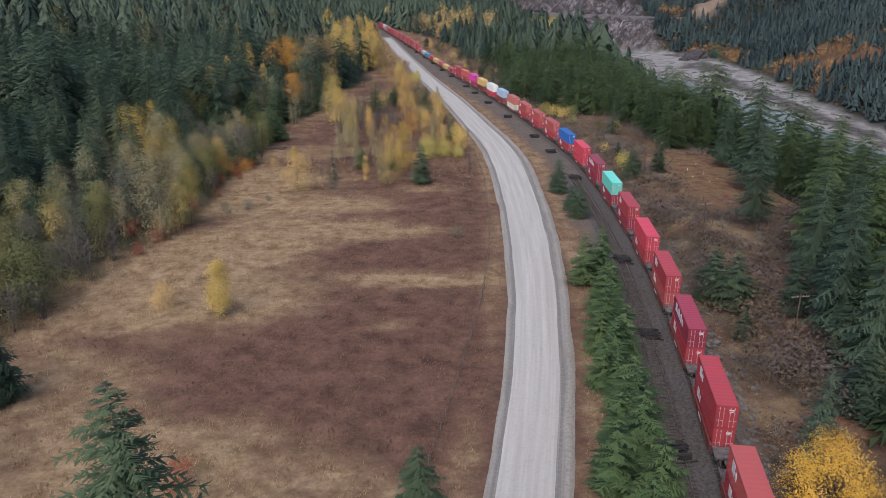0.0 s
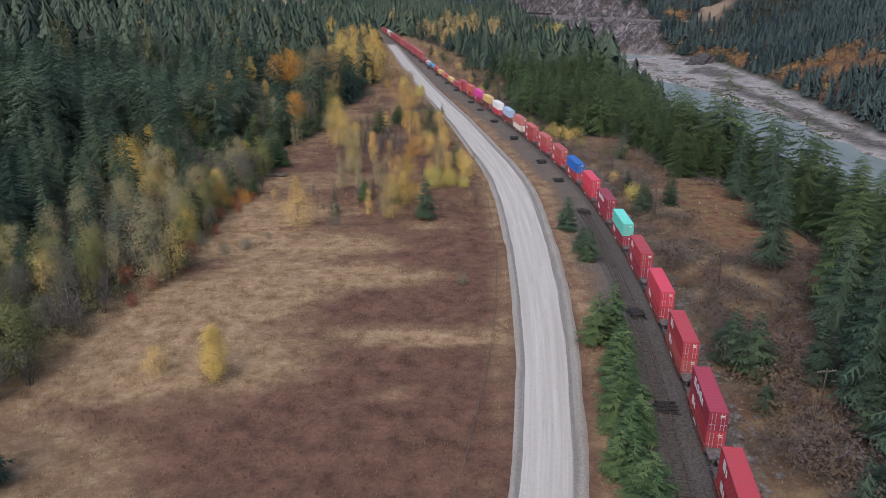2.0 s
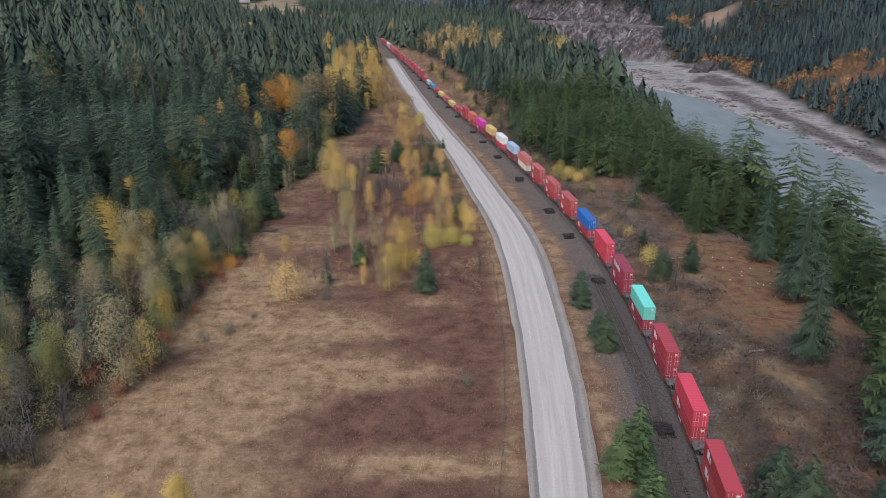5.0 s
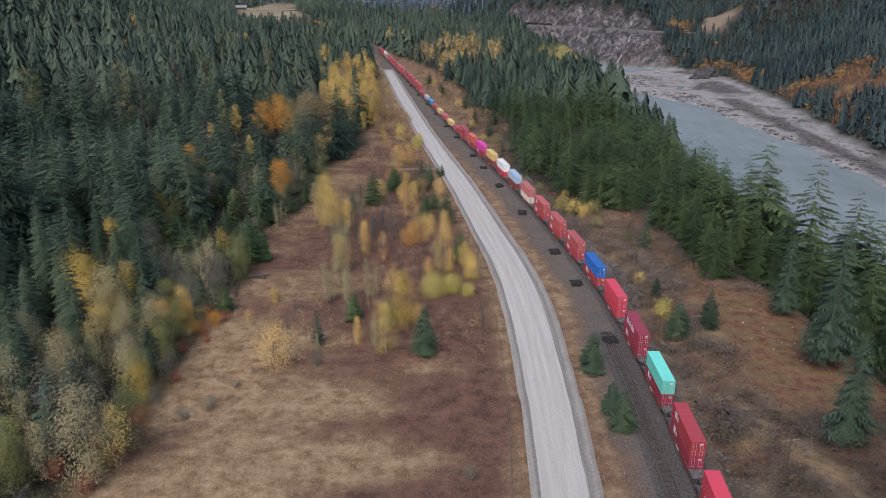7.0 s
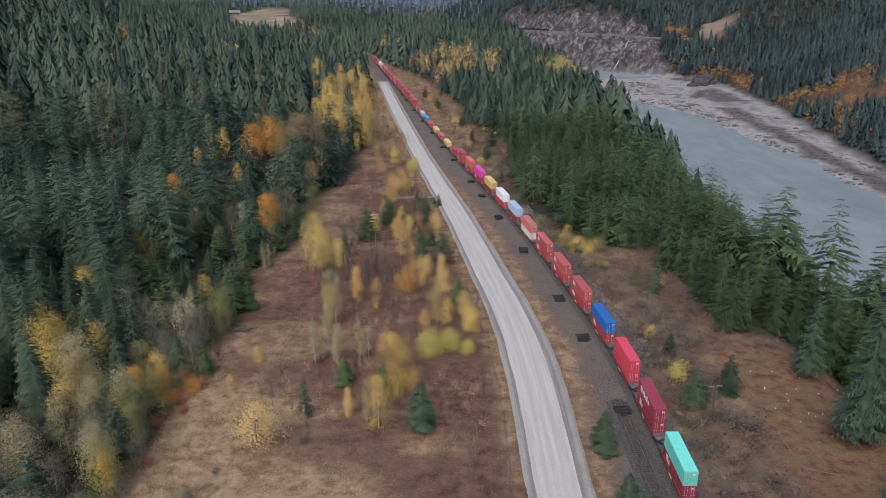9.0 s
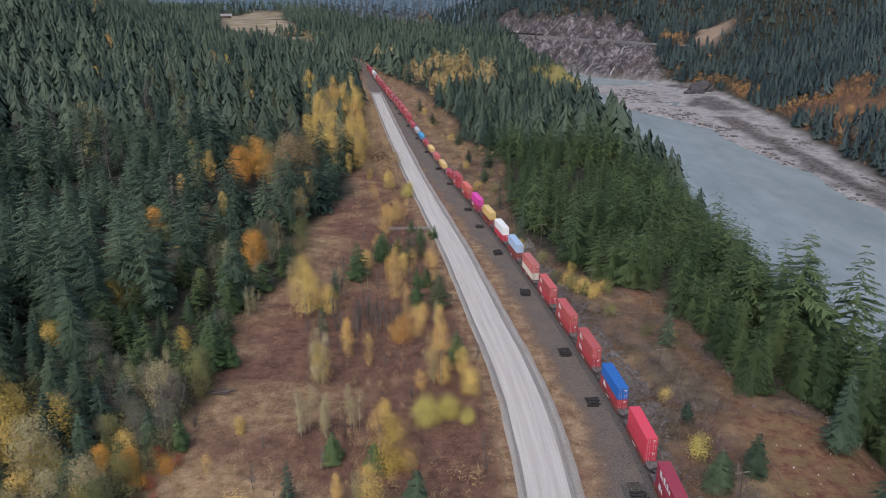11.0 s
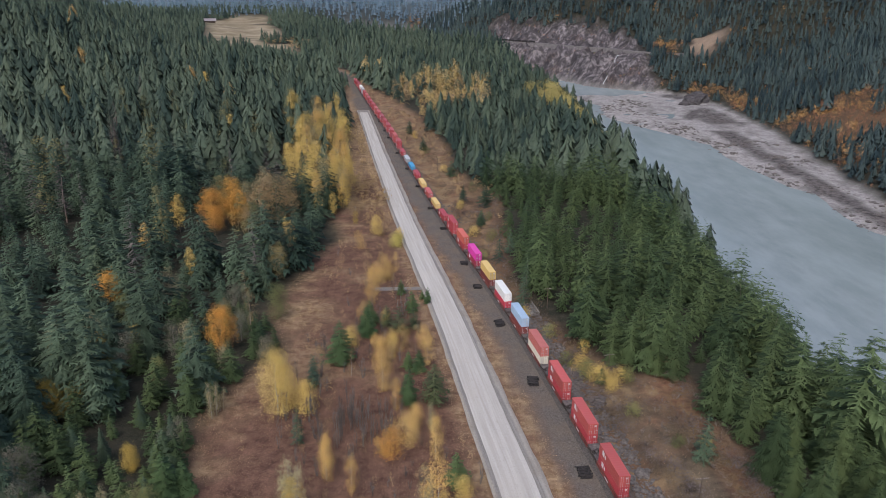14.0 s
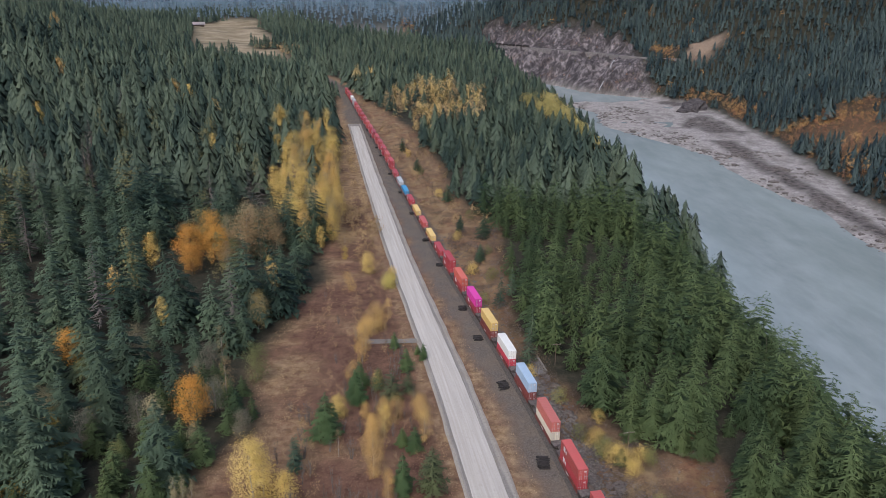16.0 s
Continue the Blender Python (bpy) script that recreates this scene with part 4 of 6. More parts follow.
def leaves(h, low, r, clumps, per, size, seed, power=0.5, spread=0.22):
    """A broadleaf crown: clumps of small loose leaf sprays, narrow towards the top."""
    g = np.random.default_rng(seed)
    v, f, ns = [], [], []
    for _ in range(clumps):
        t = g.random() ** 0.85
        z = low + (h - low) * t
        reach = r * (np.sin(np.pi * (0.12 + 0.86 * t)) ** power)
        a, q = g.uniform(0, 6.28), np.sqrt(g.uniform(0.02, 1)) * reach
        c = np.array([q * np.cos(a), q * np.sin(a), z])
        many = g.poisson(per)
        for p in c + g.normal(0, 1, (many, 3)) * np.array([spread * r, spread * r, spread * r * 1.1]):
            way = np.array([p[0] / (r + 0.1), p[1] / (r + 0.1), 0.8 + 0.5 * (t - 0.5)]) + g.normal(0, 0.14, 3)
            flat = way / np.linalg.norm(way) + g.normal(0, 0.42, 3)
            flat /= np.linalg.norm(flat)
            u = np.cross(flat, g.normal(0, 1, 3))
            u /= np.linalg.norm(u) + 1e-6
            w = np.cross(flat, u)
            s = size * g.uniform(0.6, 1.35)
            i = len(v)
            v += [p - u * s, p + u * s, p + w * s * 1.15]
            f.append((i, i + 1, i + 2))
            ns += [way, way, way]
    return facing(v, f, ns)


def twigs(h, r, stems, forks, seed, thick=0.05):
    """A bare bush or tree: thin forked stems as slim blades."""
    g = np.random.default_rng(seed)
    v, f = [], []

    def blade(a, b, w):
        d = b - a
        s = np.cross(d, g.normal(0, 1, 3))
        s = s / (np.linalg.norm(s) + 1e-6) * w
        i = len(v)
        v.extend([a - s, a + s, b])
        f.append((i, i + 1, i + 2))
    for _ in range(stems):
        a = g.uniform(0, 6.28)
        foot = np.array([np.cos(a), np.sin(a), 0]) * r * 0.15 * g.random()
        top = np.array([np.cos(a) * r * g.uniform(0.2, 0.9), np.sin(a) * r * g.uniform(0.2, 0.9), h * g.uniform(0.65, 1.0)])
        blade(foot, top, thick * 1.6)
        for _ in range(forks):
            q = g.uniform(0.25, 0.95)
            p = foot + (top - foot) * q
            e = p + np.array([g.normal(0, r * 0.32), g.normal(0, r * 0.32), abs(g.normal(0.12 * h, 0.1 * h))])
            blade(p, e, thick)
    return np.array(v), np.array(f)


def trunk_bm(h, r, limbs=0, reach=1.0, seed=1):
    g = random.Random(seed)
    bm = bmesh.new()
    lean = 0.03 * h
    pts = [Vector((g.uniform(-1, 1) * lean * k / 4, g.uniform(-1, 1) * lean * k / 4, h * k / 4 - 0.3 * (k == 0))) for k in range(5)]
    for k in range(4):
        rod(bm, pts[k], pts[k + 1], r * (1 - 0.23 * k), r * (1 - 0.23 * (k + 1)), 7)
    for i in range(limbs):
        t = g.uniform(0.25, 0.92)
        k = min(3, int(t * 4))
        p = pts[k].lerp(pts[k + 1], t * 4 - k)
        a = g.uniform(0, 6.28)
        l = reach * g.uniform(0.5, 1.0) * (1.1 - 0.6 * t)
        rod(bm, p, p + Vector((math.cos(a) * l, math.sin(a) * l, l * g.uniform(0.5, 1.1))), r * 0.32 * (1.1 - t), r * 0.06, 4)
    return bm


def tree(name, trunk, crown, crown_material, bark, label, category, group):
    ob = tagged(new(name), label, category, group)
    part("trunk", trunk, bark, ob)
    put("crown", mesh_from("crown", crown[0], crown[1], crown_material, normals=crown[2] if len(crown) > 2 else None), ob)
    return ob


def stand(x, y, extra=0.0):
    return float(height(x, y)) - 0.1 + extra


def plant(ob, x, y, s, first):
    """Sets the first tree of a kind, and copies it after that."""
    m = pose(x, y, stand(x, y), 0, 0, float(rng.uniform(0, 360)))
    if not first:
        ob = copy_thing(ob, m)
    ob.matrix_basis = m @ Matrix.Diagonal((s * float(rng.uniform(0.9, 1.12)), s * float(rng.uniform(0.9, 1.12)), s, 1))
    return ob


def grove(make, spots):
    """Plants (x, y, scale) spots with a few models of one kind in turn."""
    models = {}
    for i, (x, y, s) in enumerate(spots):
        k = i % len(make)
        first = k not in models
        if first:
            models[k] = make[k]()
        if first:
            plant(models[k], x, y, s, True)
        else:
            base = models[k]
            keep = base.scale.copy()
            base.scale = (1, 1, 1)
            m = pose(x, y, stand(x, y), 0, 0, float(rng.uniform(0, 360)))
            ob = copy_thing(base, m)
            base.scale = keep
            ob.scale = (s * float(rng.uniform(0.9, 1.12)), s * float(rng.uniform(0.9, 1.12)), s)


def fir_kind(seed, h, r, whorls, per, material, label, group, low=0.06, sprays=4, droop=0.35, power=0.8, wide=1.0):
    def made():
        crown = fir(h, r, whorls, per, sprays, seed, low, droop, power, 0.0, wide)
        return tree("fir_tree", trunk_bm(h * 0.84, h * 0.012 + 0.06, 0, 1, seed), crown, material, M_BARK, label, "tree", group)
    return made


TALL = [fir_kind(11 + i, h, r, 32, 13, M_NEEDLE, "tall dark green fir with drooping boughs at the forest edge", "forest firs", low, 5, 0.4, 0.72, 1.2) for i, (h, r, low) in enumerate(((22, 5.5, 0.04), (19, 5.1, 0.02), (25, 5.9, 0.06), (16, 4.6, 0.02)))]
GREEN = [fir_kind(15 + i, h, r, 32, 13, M_GREEN, "green fir with drooping boughs in the strip above the river", "forest firs", low, 5, 0.34, 0.64, 1.35) for i, (h, r, low) in enumerate(((20, 5.3, 0.04), (18, 5.0, 0.02), (23, 5.6, 0.06), (16, 4.7, 0.02)))]
SMALL = [fir_kind(31 + i, h, r, 20, 11, M_YOUNG, "young bushy green spruce reaching to the ground", "young spruces", 0.03, 4, 0.08, 0.75, 1.3) for i, (h, r) in enumerate(((10, 3.5), (9, 3.4), (11, 3.7)))]


def clear_of(x, y, gap=4.0):
    return ((np.abs(x - road_x(y)) > gap + 5) | (y > 790)) & ((np.abs(x - track_x(y)) > gap + 4) | (y > 1250))


def jitter(x0, x1, y0, y1, d):
    xs, ys = np.arange(x0, x1, d, dtype=float), np.arange(y0, y1, d, dtype=float)
    gx_, gy_ = np.meshgrid(xs, ys)
    gx_[1::2] += d / 2
    gx_ = gx_ + rng.uniform(-0.36, 0.36, gx_.shape) * d
    gy_ = gy_ + rng.uniform(-0.36, 0.36, gy_.shape) * d
    return gx_.ravel(), gy_.ravel()


def seen_side(x, y, slack=40):
    """The wedge of country ahead of the walk."""
    return np.abs(x) < 0.62 * np.maximum(y, 0) + 0.7 * slack


# forest spots on the near side of the river
plots = [jitter(-360, 0, 60, 470, 9.6), jitter(0, 262, 40, 560, 7.9), jitter(-760, 0, 470, 1000, 10), jitter(0, 262, 560, 1000, 9)]
fx, fy = np.concatenate([p[0] for p in plots]), np.concatenate([p[1] for p in plots])
rag = (fbm(fx, fy, 20, 3, 91) - 0.5) * 16
leftw = (fx < left_edge(fy) + rag - 3 - 18 * (fy < 245) * (fy > 60)) & (fx < 0)
rightw = (fx > right_edge(fy) + rag + 3) & (fx < near_bank(fy) - 12)
keep = (leftw | rightw) & clear_of(fx, fy, 4) & seen_side(fx, fy)
keep &= ~((fx > 60) & (fx < 94) & (fy > 168) & (fy < 232))
edge_mix = (fx < 0) & (fy > 245) & (fy < 360) & (left_edge(fy) - fx < 34) & (rng.random(len(fx)) < 0.5)
keep &= ~edge_mix
keep &= (np.hypot(fx + 63, fy - 314) > 9) & ((np.abs(fx + 58) > 7) | (fy < 300) | (fy > 330))
yellow_stand = ((fx + 64) / 34) ** 2 + ((fy - 555) / 90) ** 2 < 1
yellow_stand |= (((fx - 12) / 40) ** 2 + ((fy - 815) / 95) ** 2 < 1) & (rng.random(len(fx)) < 0.7)
yellow_stand |= ((fx + 82) / 26) ** 2 + ((fy - 428) / 38) ** 2 < 1
grove_x = steps([(585, 144), (650, 146), (720, 137), (800, 124), (850, 116)])
river_grove = (fx > grove_x(fy) - 26) & (fy > 588) & (fy < 855) & (fx > 0)
keep &= (~yellow_stand | (rng.random(len(fx)) < 0.08)) & (~river_grove | (rng.random(len(fx)) < 0.04))
fx, fy = fx[keep], fy[keep]
# the firs nearest the camera's way are trees of their own
close = np.minimum(np.hypot(fx + 70, (fy - 190) * 0.55), np.hypot(fx - 76, (fy - 170) * 0.55))
order = np.argsort(close)
own_ = order[:170]
rest = order[170:]
grove([fir_kind(55, 34, 6.0, 46, 14, M_GREEN, "very tall dark fir standing out above the river", "forest firs", 0.1, 3, 0.2, 0.75)], [(121, 476, 1.1), (119, 446, 1.0), (112, 452, 0.95), (125, 480, 0.95), (105, 352, 0.85), (109, 372, 0.8), (98, 313, 0.85)])


def stature_at(x, y):
    """How tall the firs grow: young along the meadow's far edge, old above the river."""
    young_edge = (x < 0) & (left_edge(y) - x < 30) & (y > 232) & (y < 335)
    return np.where(x < 0, np.where(young_edge, 0.55, 1.0), np.interp(y, [205, 285], [1.3, 0.95]) + 0.3 * ramp(x, 78, 105))


for kinds, side, low_, high_ in ((TALL, -1, 0.65, 1.12), (GREEN, 1, 0.55, 1.0)):
    grove(kinds, [(float(fx[i]), float(fy[i]), float(rng.uniform(low_, high_) * stature_at(fx[i], fy[i]))) for i in own_ if fx[i] * side > 0])

young = [(29.8, 186, 0.95), (30.6, 170, 0.75), (31.2, 164, 0.8), (-5.9, 193, 1.15), (22, 440, 0.9), (16, 480, 0.8), (12, 530, 1.0), (-4, 600, 1.0), (26, 470, 1.1), (-14, 660, 1.0), (46.8, 119, 1.15), (48.6, 114, 1.05), (46.5, 104, 0.5), (53, 203, 1.05), (61, 206, 0.9), (57, 111, 1.0), (52, 80, 1.1), (58, 96, 0.9), (54, 226, 0.55), (-60, 256, 0.9), (-62, 262, 1.0), (45, 299, 0.5)]
ROADSIDE = [fir_kind(45 + i, h, r, 22, 13, M_NEEDLENEAR, "bushy dark green young fir beside the railway", "young spruces", 0.03, 4, 0.12, 0.7, 1.35) for i, (h, r) in enumerate(((10, 3.6), (9, 3.5), (11, 3.8)))]
grove(ROADSIDE, young)
hedge_x = steps([(58, 19.0), (74, 21.2), (93, 23.2), (113, 26.2), (132, 29.2)])
HEDGE = [fir_kind(35 + i, h, r, 16, 11, M_YOUNG, "bushy light green young spruce in the row beside the siding", "young spruces", 0.03, 4, 0.04, 0.62, 1.3) for i, (h, r) in enumerate(((8.5, 3.1), (7, 2.8), (9.5, 3.3)))]
grove(HEDGE, [(float(hedge_x(q) + rng.normal(0, 1.2)), float(q + rng.normal(0, 0.8)), float(rng.uniform(0.7, 1.2))) for q in np.arange(57, 131, 2.5)])
grove([fir_kind(51, 14, 3.6, 20, 8, M_NEEDLE, "dark fir standing alone at the meadow's edge", "forest firs")], [(40.5, 69, 0.85), (45, 76, 0.9), (30, 352, 0.9), (33, 366, 1.0), (26, 396, 1.0), (31, 404, 0.9), (60, 262, 1.0), (70, 132, 1.3)])
grove([fir_kind(52, 30, 6.2, 44, 14, M_NEEDLE, "very tall dark fir with broad ragged boughs", "forest firs", 0.08)], [(80, 188, 1.1), (59, 101, 0.9), (64, 112, 0.9), (66, 124, 0.8), (69, 158, 0.8), (82, 214, 0.7), (58, 90, 0.8)])

grove([fir_kind(53, 37, 9.6, 50, 20, M_NEEDLENEAR, "tall broad-topped fir beside the road", "forest firs", 0.1, 5, 0.25, 0.66)], [(-13, 25, 1.0)])
grove([fir_kind(54, 18, 4.8, 44, 20, M_NEEDLENEAR, "full green fir beside the road", "forest firs", 0.05, 5, 0.25, 0.7)], [(-1.9, 48.5, 1.0), (-58, 84, 0.8)])

grove([fir_kind(63, 29, 4.4, 30, 8, M_SNAG, "dead grey-brown fir standing among living ones", "dead firs", 0.12, 2, 0.2, 0.75, 0.5)], [(-169, 514, 1.15), (-186, 565, 1.1), (-154, 422, 1.05), (-171, 468, 1.0), (-222, 708, 1.1), (-160, 500, 0.9), (-178, 540, 0.95)])

# the woods behind them, past counting
def woods(name, xs, ys, templates, material, label, smin, smax, sides=False):
    z = height(xs, ys) - 0.3
    pick = rng.integers(0, len(templates), len(xs))
    pieces, tones = [], []
    for k, t in enumerate(templates):
        m = pick == k
        if not m.any():
            continue
        n, x, y = int(m.sum()), xs[m], ys[m]
        stature = np.where(x < -20, 1.0, np.interp(y, [210, 300, 420], [0.9, 0.85, 0.8]) + 0.55 * ramp(x, 78, 110) * (y > 235) * (1 - ramp(y, 560, 640))) if sides else 1.0
        size = stature * rng.uniform(smin, smax, n) * (0.55 + 0.9 * fbm(x, y, 38, 2, 97))
        turns = rng.uniform(0, 6.28, n)
        pieces.append((*scatter(t, np.stack([x, y, z[m]], -1), size, turns, rng.uniform(0.9, 1.3, n)), *([turned(t[2], turns)] if len(t) > 2 else [])))
        tones.append(np.repeat(np.clip(1.1 * rng.random(n) + 1.3 * fbm(x, y, 60, 3, 98) - 0.7, 0, 1.15), len(t[0])))
    v, f, *ns = gather(pieces)
    return tagged(new(name, mesh_from(name, v, f, material, False, {"tone": np.concatenate(tones)}, ns[0] if ns else None)), label, "forest", kind="stuff")


ex, ey = jitter(-100, -40, 236, 345, 5.6)
m = (ex < left_edge(ey) - 2) & (ex > left_edge(ey) - 34) & (np.hypot(ex + 63, ey - 316) > 6) & (np.hypot(ex + 65, ey - 240) > 6) & (rng.random(len(ex)) < 0.6)
woods("young_firs", ex[m], ey[m], [fir((13, 11, 15)[i], (3.6, 3.3, 3.8)[i], 17, 10, 3, 61 + i, 0.03, 0.2, 0.8, wide=1.2) for i in range(3)], M_GREENFAR, "half-grown green firs in the thicket at the meadow's edge", 0.5, 1.0)

rx, ry = fx[rest], fy[rest]
dist = np.hypot(rx, ry - 100)
for side, mat, tint in ((-1, M_NEEDLEFAR, "dense dark green fir forest"), (1, M_GREENFAR, "dense green fir forest above the river")):
    m = (dist < 230) & (rx * side > 0)
    woods("fir_woods", rx[m], ry[m], [fir(21, (5.5, 5.9, 5.1, 5.7)[i], 24, 10, 3, 61 + i, droop=0.42, power=0.66, wide=1.25) for i in range(4)], mat, tint, 0.45, 1.4, True)
    m = (dist >= 230) & (dist < 420) & (rx * side > 0)
    woods("fir_woods", rx[m], ry[m], [fir(21, (5.4, 5.9, 5.1, 5.6)[i], 16, 9, 2, 71 + i, droop=0.55, power=0.7, wide=1.3) for i in range(4)], mat, tint, 0.45, 1.4, True)
# from here outwards the firs take the haze-tinted needle colour
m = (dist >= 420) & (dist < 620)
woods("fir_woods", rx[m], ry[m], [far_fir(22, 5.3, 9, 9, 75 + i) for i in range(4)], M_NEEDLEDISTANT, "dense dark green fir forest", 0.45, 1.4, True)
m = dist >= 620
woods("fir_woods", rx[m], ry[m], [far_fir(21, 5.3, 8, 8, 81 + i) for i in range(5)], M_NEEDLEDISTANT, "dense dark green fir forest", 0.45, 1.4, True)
x, y = jitter(-1000, 262, 1000, 2050, 12.6)
mk = masks(x, y, height(x, y))
m = (x < near_bank(y) - 8) & seen_side(x, y, 120) & (mk["meadow"] < 0.2) & clear_of(x, y, 3) & ((y > 1250) | (x < left_edge(y)) | (x > right_edge(y)))
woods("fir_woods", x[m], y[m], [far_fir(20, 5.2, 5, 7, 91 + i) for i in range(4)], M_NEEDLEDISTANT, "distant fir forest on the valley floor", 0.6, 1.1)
x, y = jitter(-500, 1250, 420, 2050, 8.8)
z = height(x, y)
mk = masks(x, y, z)
lim = fbm(x, y, 70, 4, 95)
autumn = ((x - 500) / 85) ** 2 + ((y - 900) / 190) ** 2 < 0.6 + 0.9 * fbm(x, y, 45, 3, 99)
m = (x > far_bank(y) + 4) & ((x > 380) | (y > 1400)) & ~((np.abs(z - LINE_Z) < 3) & (y > 1400) & (y < 1750) & (x < 380)) & seen_side(x, y, 160) & (mk["rock"] < 0.35 + 0.5 * (rng.random(len(x)) < 0.05)) & (z < 115)
warm = m & ((rng.random(len(x)) < 0.035) | (autumn & (lim > 0.45)) | ((x < far_bank(y) + 36) & (lim > 0.47)) | ((np.hypot(x - 455, y - 1500) < 45) & (lim > 0.4)))
woods("fir_woods", x[m & ~warm], y[m & ~warm], [far_fir(21, 4.4, 6, 7, 101 + i) for i in range(4)], M_SLOPE, "dark fir forest on the slope across the river, bluish from haze put into its colour", 0.6, 1.15)
LEAFY = [leaves(10, 0.3, 4.0, 14, 7, 0.55, 111 + i, 0.5, 0.3) for i in range(3)]
woods("autumn_woods", x[warm], y[warm], LEAFY, M_RUST, "rust-red autumn shrubs on the slope across the river", 0.3, 0.75)
m3 = warm & (rng.random(len(x)) < 0.45) & ((lim < 0.56) | ~autumn)
woods("autumn_woods", x[m3] + 5, y[m3] + 3, LEAFY, M_AMBER, "orange autumn trees on the slope across the river", 0.6, 1.2)
x, y = jitter(130, 420, 1370, 1860, 9)
z = height(x, y)
m = (masks(x, y, z)["rock"] > 0.4) & (x > far_bank(y) + 6) & (np.abs(z - LINE_Z) > 4) & (fbm(x, y, 30, 3, 105) > 0.5) & (rng.random(len(x)) < 0.6)
woods("autumn_woods", x[m][::2], y[m][::2], LEAFY, M_RUST, "rust-brown shrubs in the gullies of the cliff", 0.2, 0.5)
woods("autumn_woods", x[m][1::2], y[m][1::2], LEAFY, M_OLIVEFAR, "olive shrubs in the gullies of the cliff", 0.2, 0.5)
# far hills and ridges wear the haze-tinted colour
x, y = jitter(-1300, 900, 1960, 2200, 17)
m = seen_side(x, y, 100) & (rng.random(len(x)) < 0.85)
woods("far_woods", x[m], y[m], [far_fir(22, 5.6, 3, 5, 121 + i) for i in range(2)], M_HAZY, "far wooded hills beyond the bend, with haze in their colour", 0.6, 1.2)
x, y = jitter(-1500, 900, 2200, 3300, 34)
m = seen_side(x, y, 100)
woods("far_woods", x[m], y[m], [far_fir(26, 9, 3, 5, 125 + i) for i in range(2)], M_HAZY, "far wooded ridges with blue haze put into their colour", 0.7, 1.2)
x, y = rng.uniform(-330, -190, 60), rng.uniform(1300, 1420, 60)
m = masks(x, y, height(x, y))["meadow"] < 0.6
woods("tan_shrubs", x[m], y[m], [leaves(11, 0.5, 4.4, 14, 5, 0.8, 127 + i, 0.5, 0.3) for i in range(2)], M_STRAWLEAF, "tan leafless trees round the far meadow", 0.6, 1.2)

# broadleaf trees in autumn colour
def leafy_kind(seed, h, low, r, clumps, per, size, material, bark, name, label, group, power=0.5, spread=0.22, limbs=14):
    many, small = (1.75, 0.8) if size < 0.205 else (1, 1)

    def made():
        return tree(name, trunk_bm(h * 0.9, 0.03 + h * 0.007, limbs, r * 0.9, seed), leaves(h, low, r, clumps, per * many, size * small, seed, power, spread), material, bark, label, "tree", group)
    return made


def aspen(seed, material, label):
    def made():
        g = random.Random(seed)
        crown, stems = [], bmesh.new()
        for k in range(4):
            a, q = g.uniform(0, 6.28), g.uniform(0.3, 1.7)
            h, dx, dy = g.uniform(8, 13.5), math.cos(a) * q, math.sin(a) * q
            v, f, n = leaves(h, 1.2, g.uniform(0.9, 1.4), 52, 22, 0.1, seed + k, 0.5, 0.3)
            crown.append((v + np.array([dx, dy, 0]) + v[:, 2:3] * np.array([[dx * 0.06, dy * 0.06, 0]]), f, n))
            rod(stems, (dx, dy, -0.3), (dx * (1 + 0.06 * h), dy * (1 + 0.06 * h), h * 0.97), 0.06, 0.015, 5)
            for _ in range(10):
                z = g.uniform(0.25, 0.9) * h
                b = g.uniform(0, 6.28)
                p = Vector((dx * (1 + 0.06 * z), dy * (1 + 0.06 * z), z))
                rod(stems, p, p + Vector((math.cos(b), math.sin(b), 1.3)) * g.uniform(0.4, 1.0), 0.03, 0.008, 3)
        return tree("aspen_tree", stems, gather(crown), material, M_PALEBARK, label, "tree", "meadow aspens")
    return made


def bush(seed, material, label):
    return leafy_kind(seed, 4.8, 0.4, 2.8, 60, 18, 0.16, material, M_BARK, "bush", label, "autumn bushes", 0.4, 0.22, 10)


YELLOW_ASPEN, PALE_ASPEN, GOLD_ASPEN = "aspen with thin yellow leaves in the meadow", "slender aspen with sparse pale yellow leaves", "narrow young aspen with golden leaves"
grove([aspen(202, M_PALE, PALE_ASPEN), aspen(206, M_PALE, PALE_ASPEN)], [(-29.3, 193.8, 0.41), (-16.9, 196, 0.77), (-20.2, 224, 0.91), (-26.8, 221.1, 0.90), (-31.3, 222, 0.98), (-31.5, 243.3, 1.28), (-67.2, 238.5, 1.06), (-64.2, 238.5, 0.67), (-60.3, 242, 0.58), (-57.7, 242, 0.58), (-3.6, 243.5, 1.02), (-1.7, 275.7, 0.68), (-56.3, 286.5, 0.57), (-57.1, 282.9, 0.84)])
grove([leafy_kind(201, 12, 0.8, 2.7, 95, 26, 0.135, M_YELLOW, M_PALEBARK, "aspen_tree", YELLOW_ASPEN, "meadow aspens", 0.55, 0.22, 20)], [(-14.4, 193.7, 1.01), (-30.6, 244.4, 0.89), (0.2, 244.2, 0.55), (-41.7, 293, 1.01), (-13.2, 314.5, 0.66), (-41.1, 284.4, 1.50), (-39.1, 286.4, 1.08)])
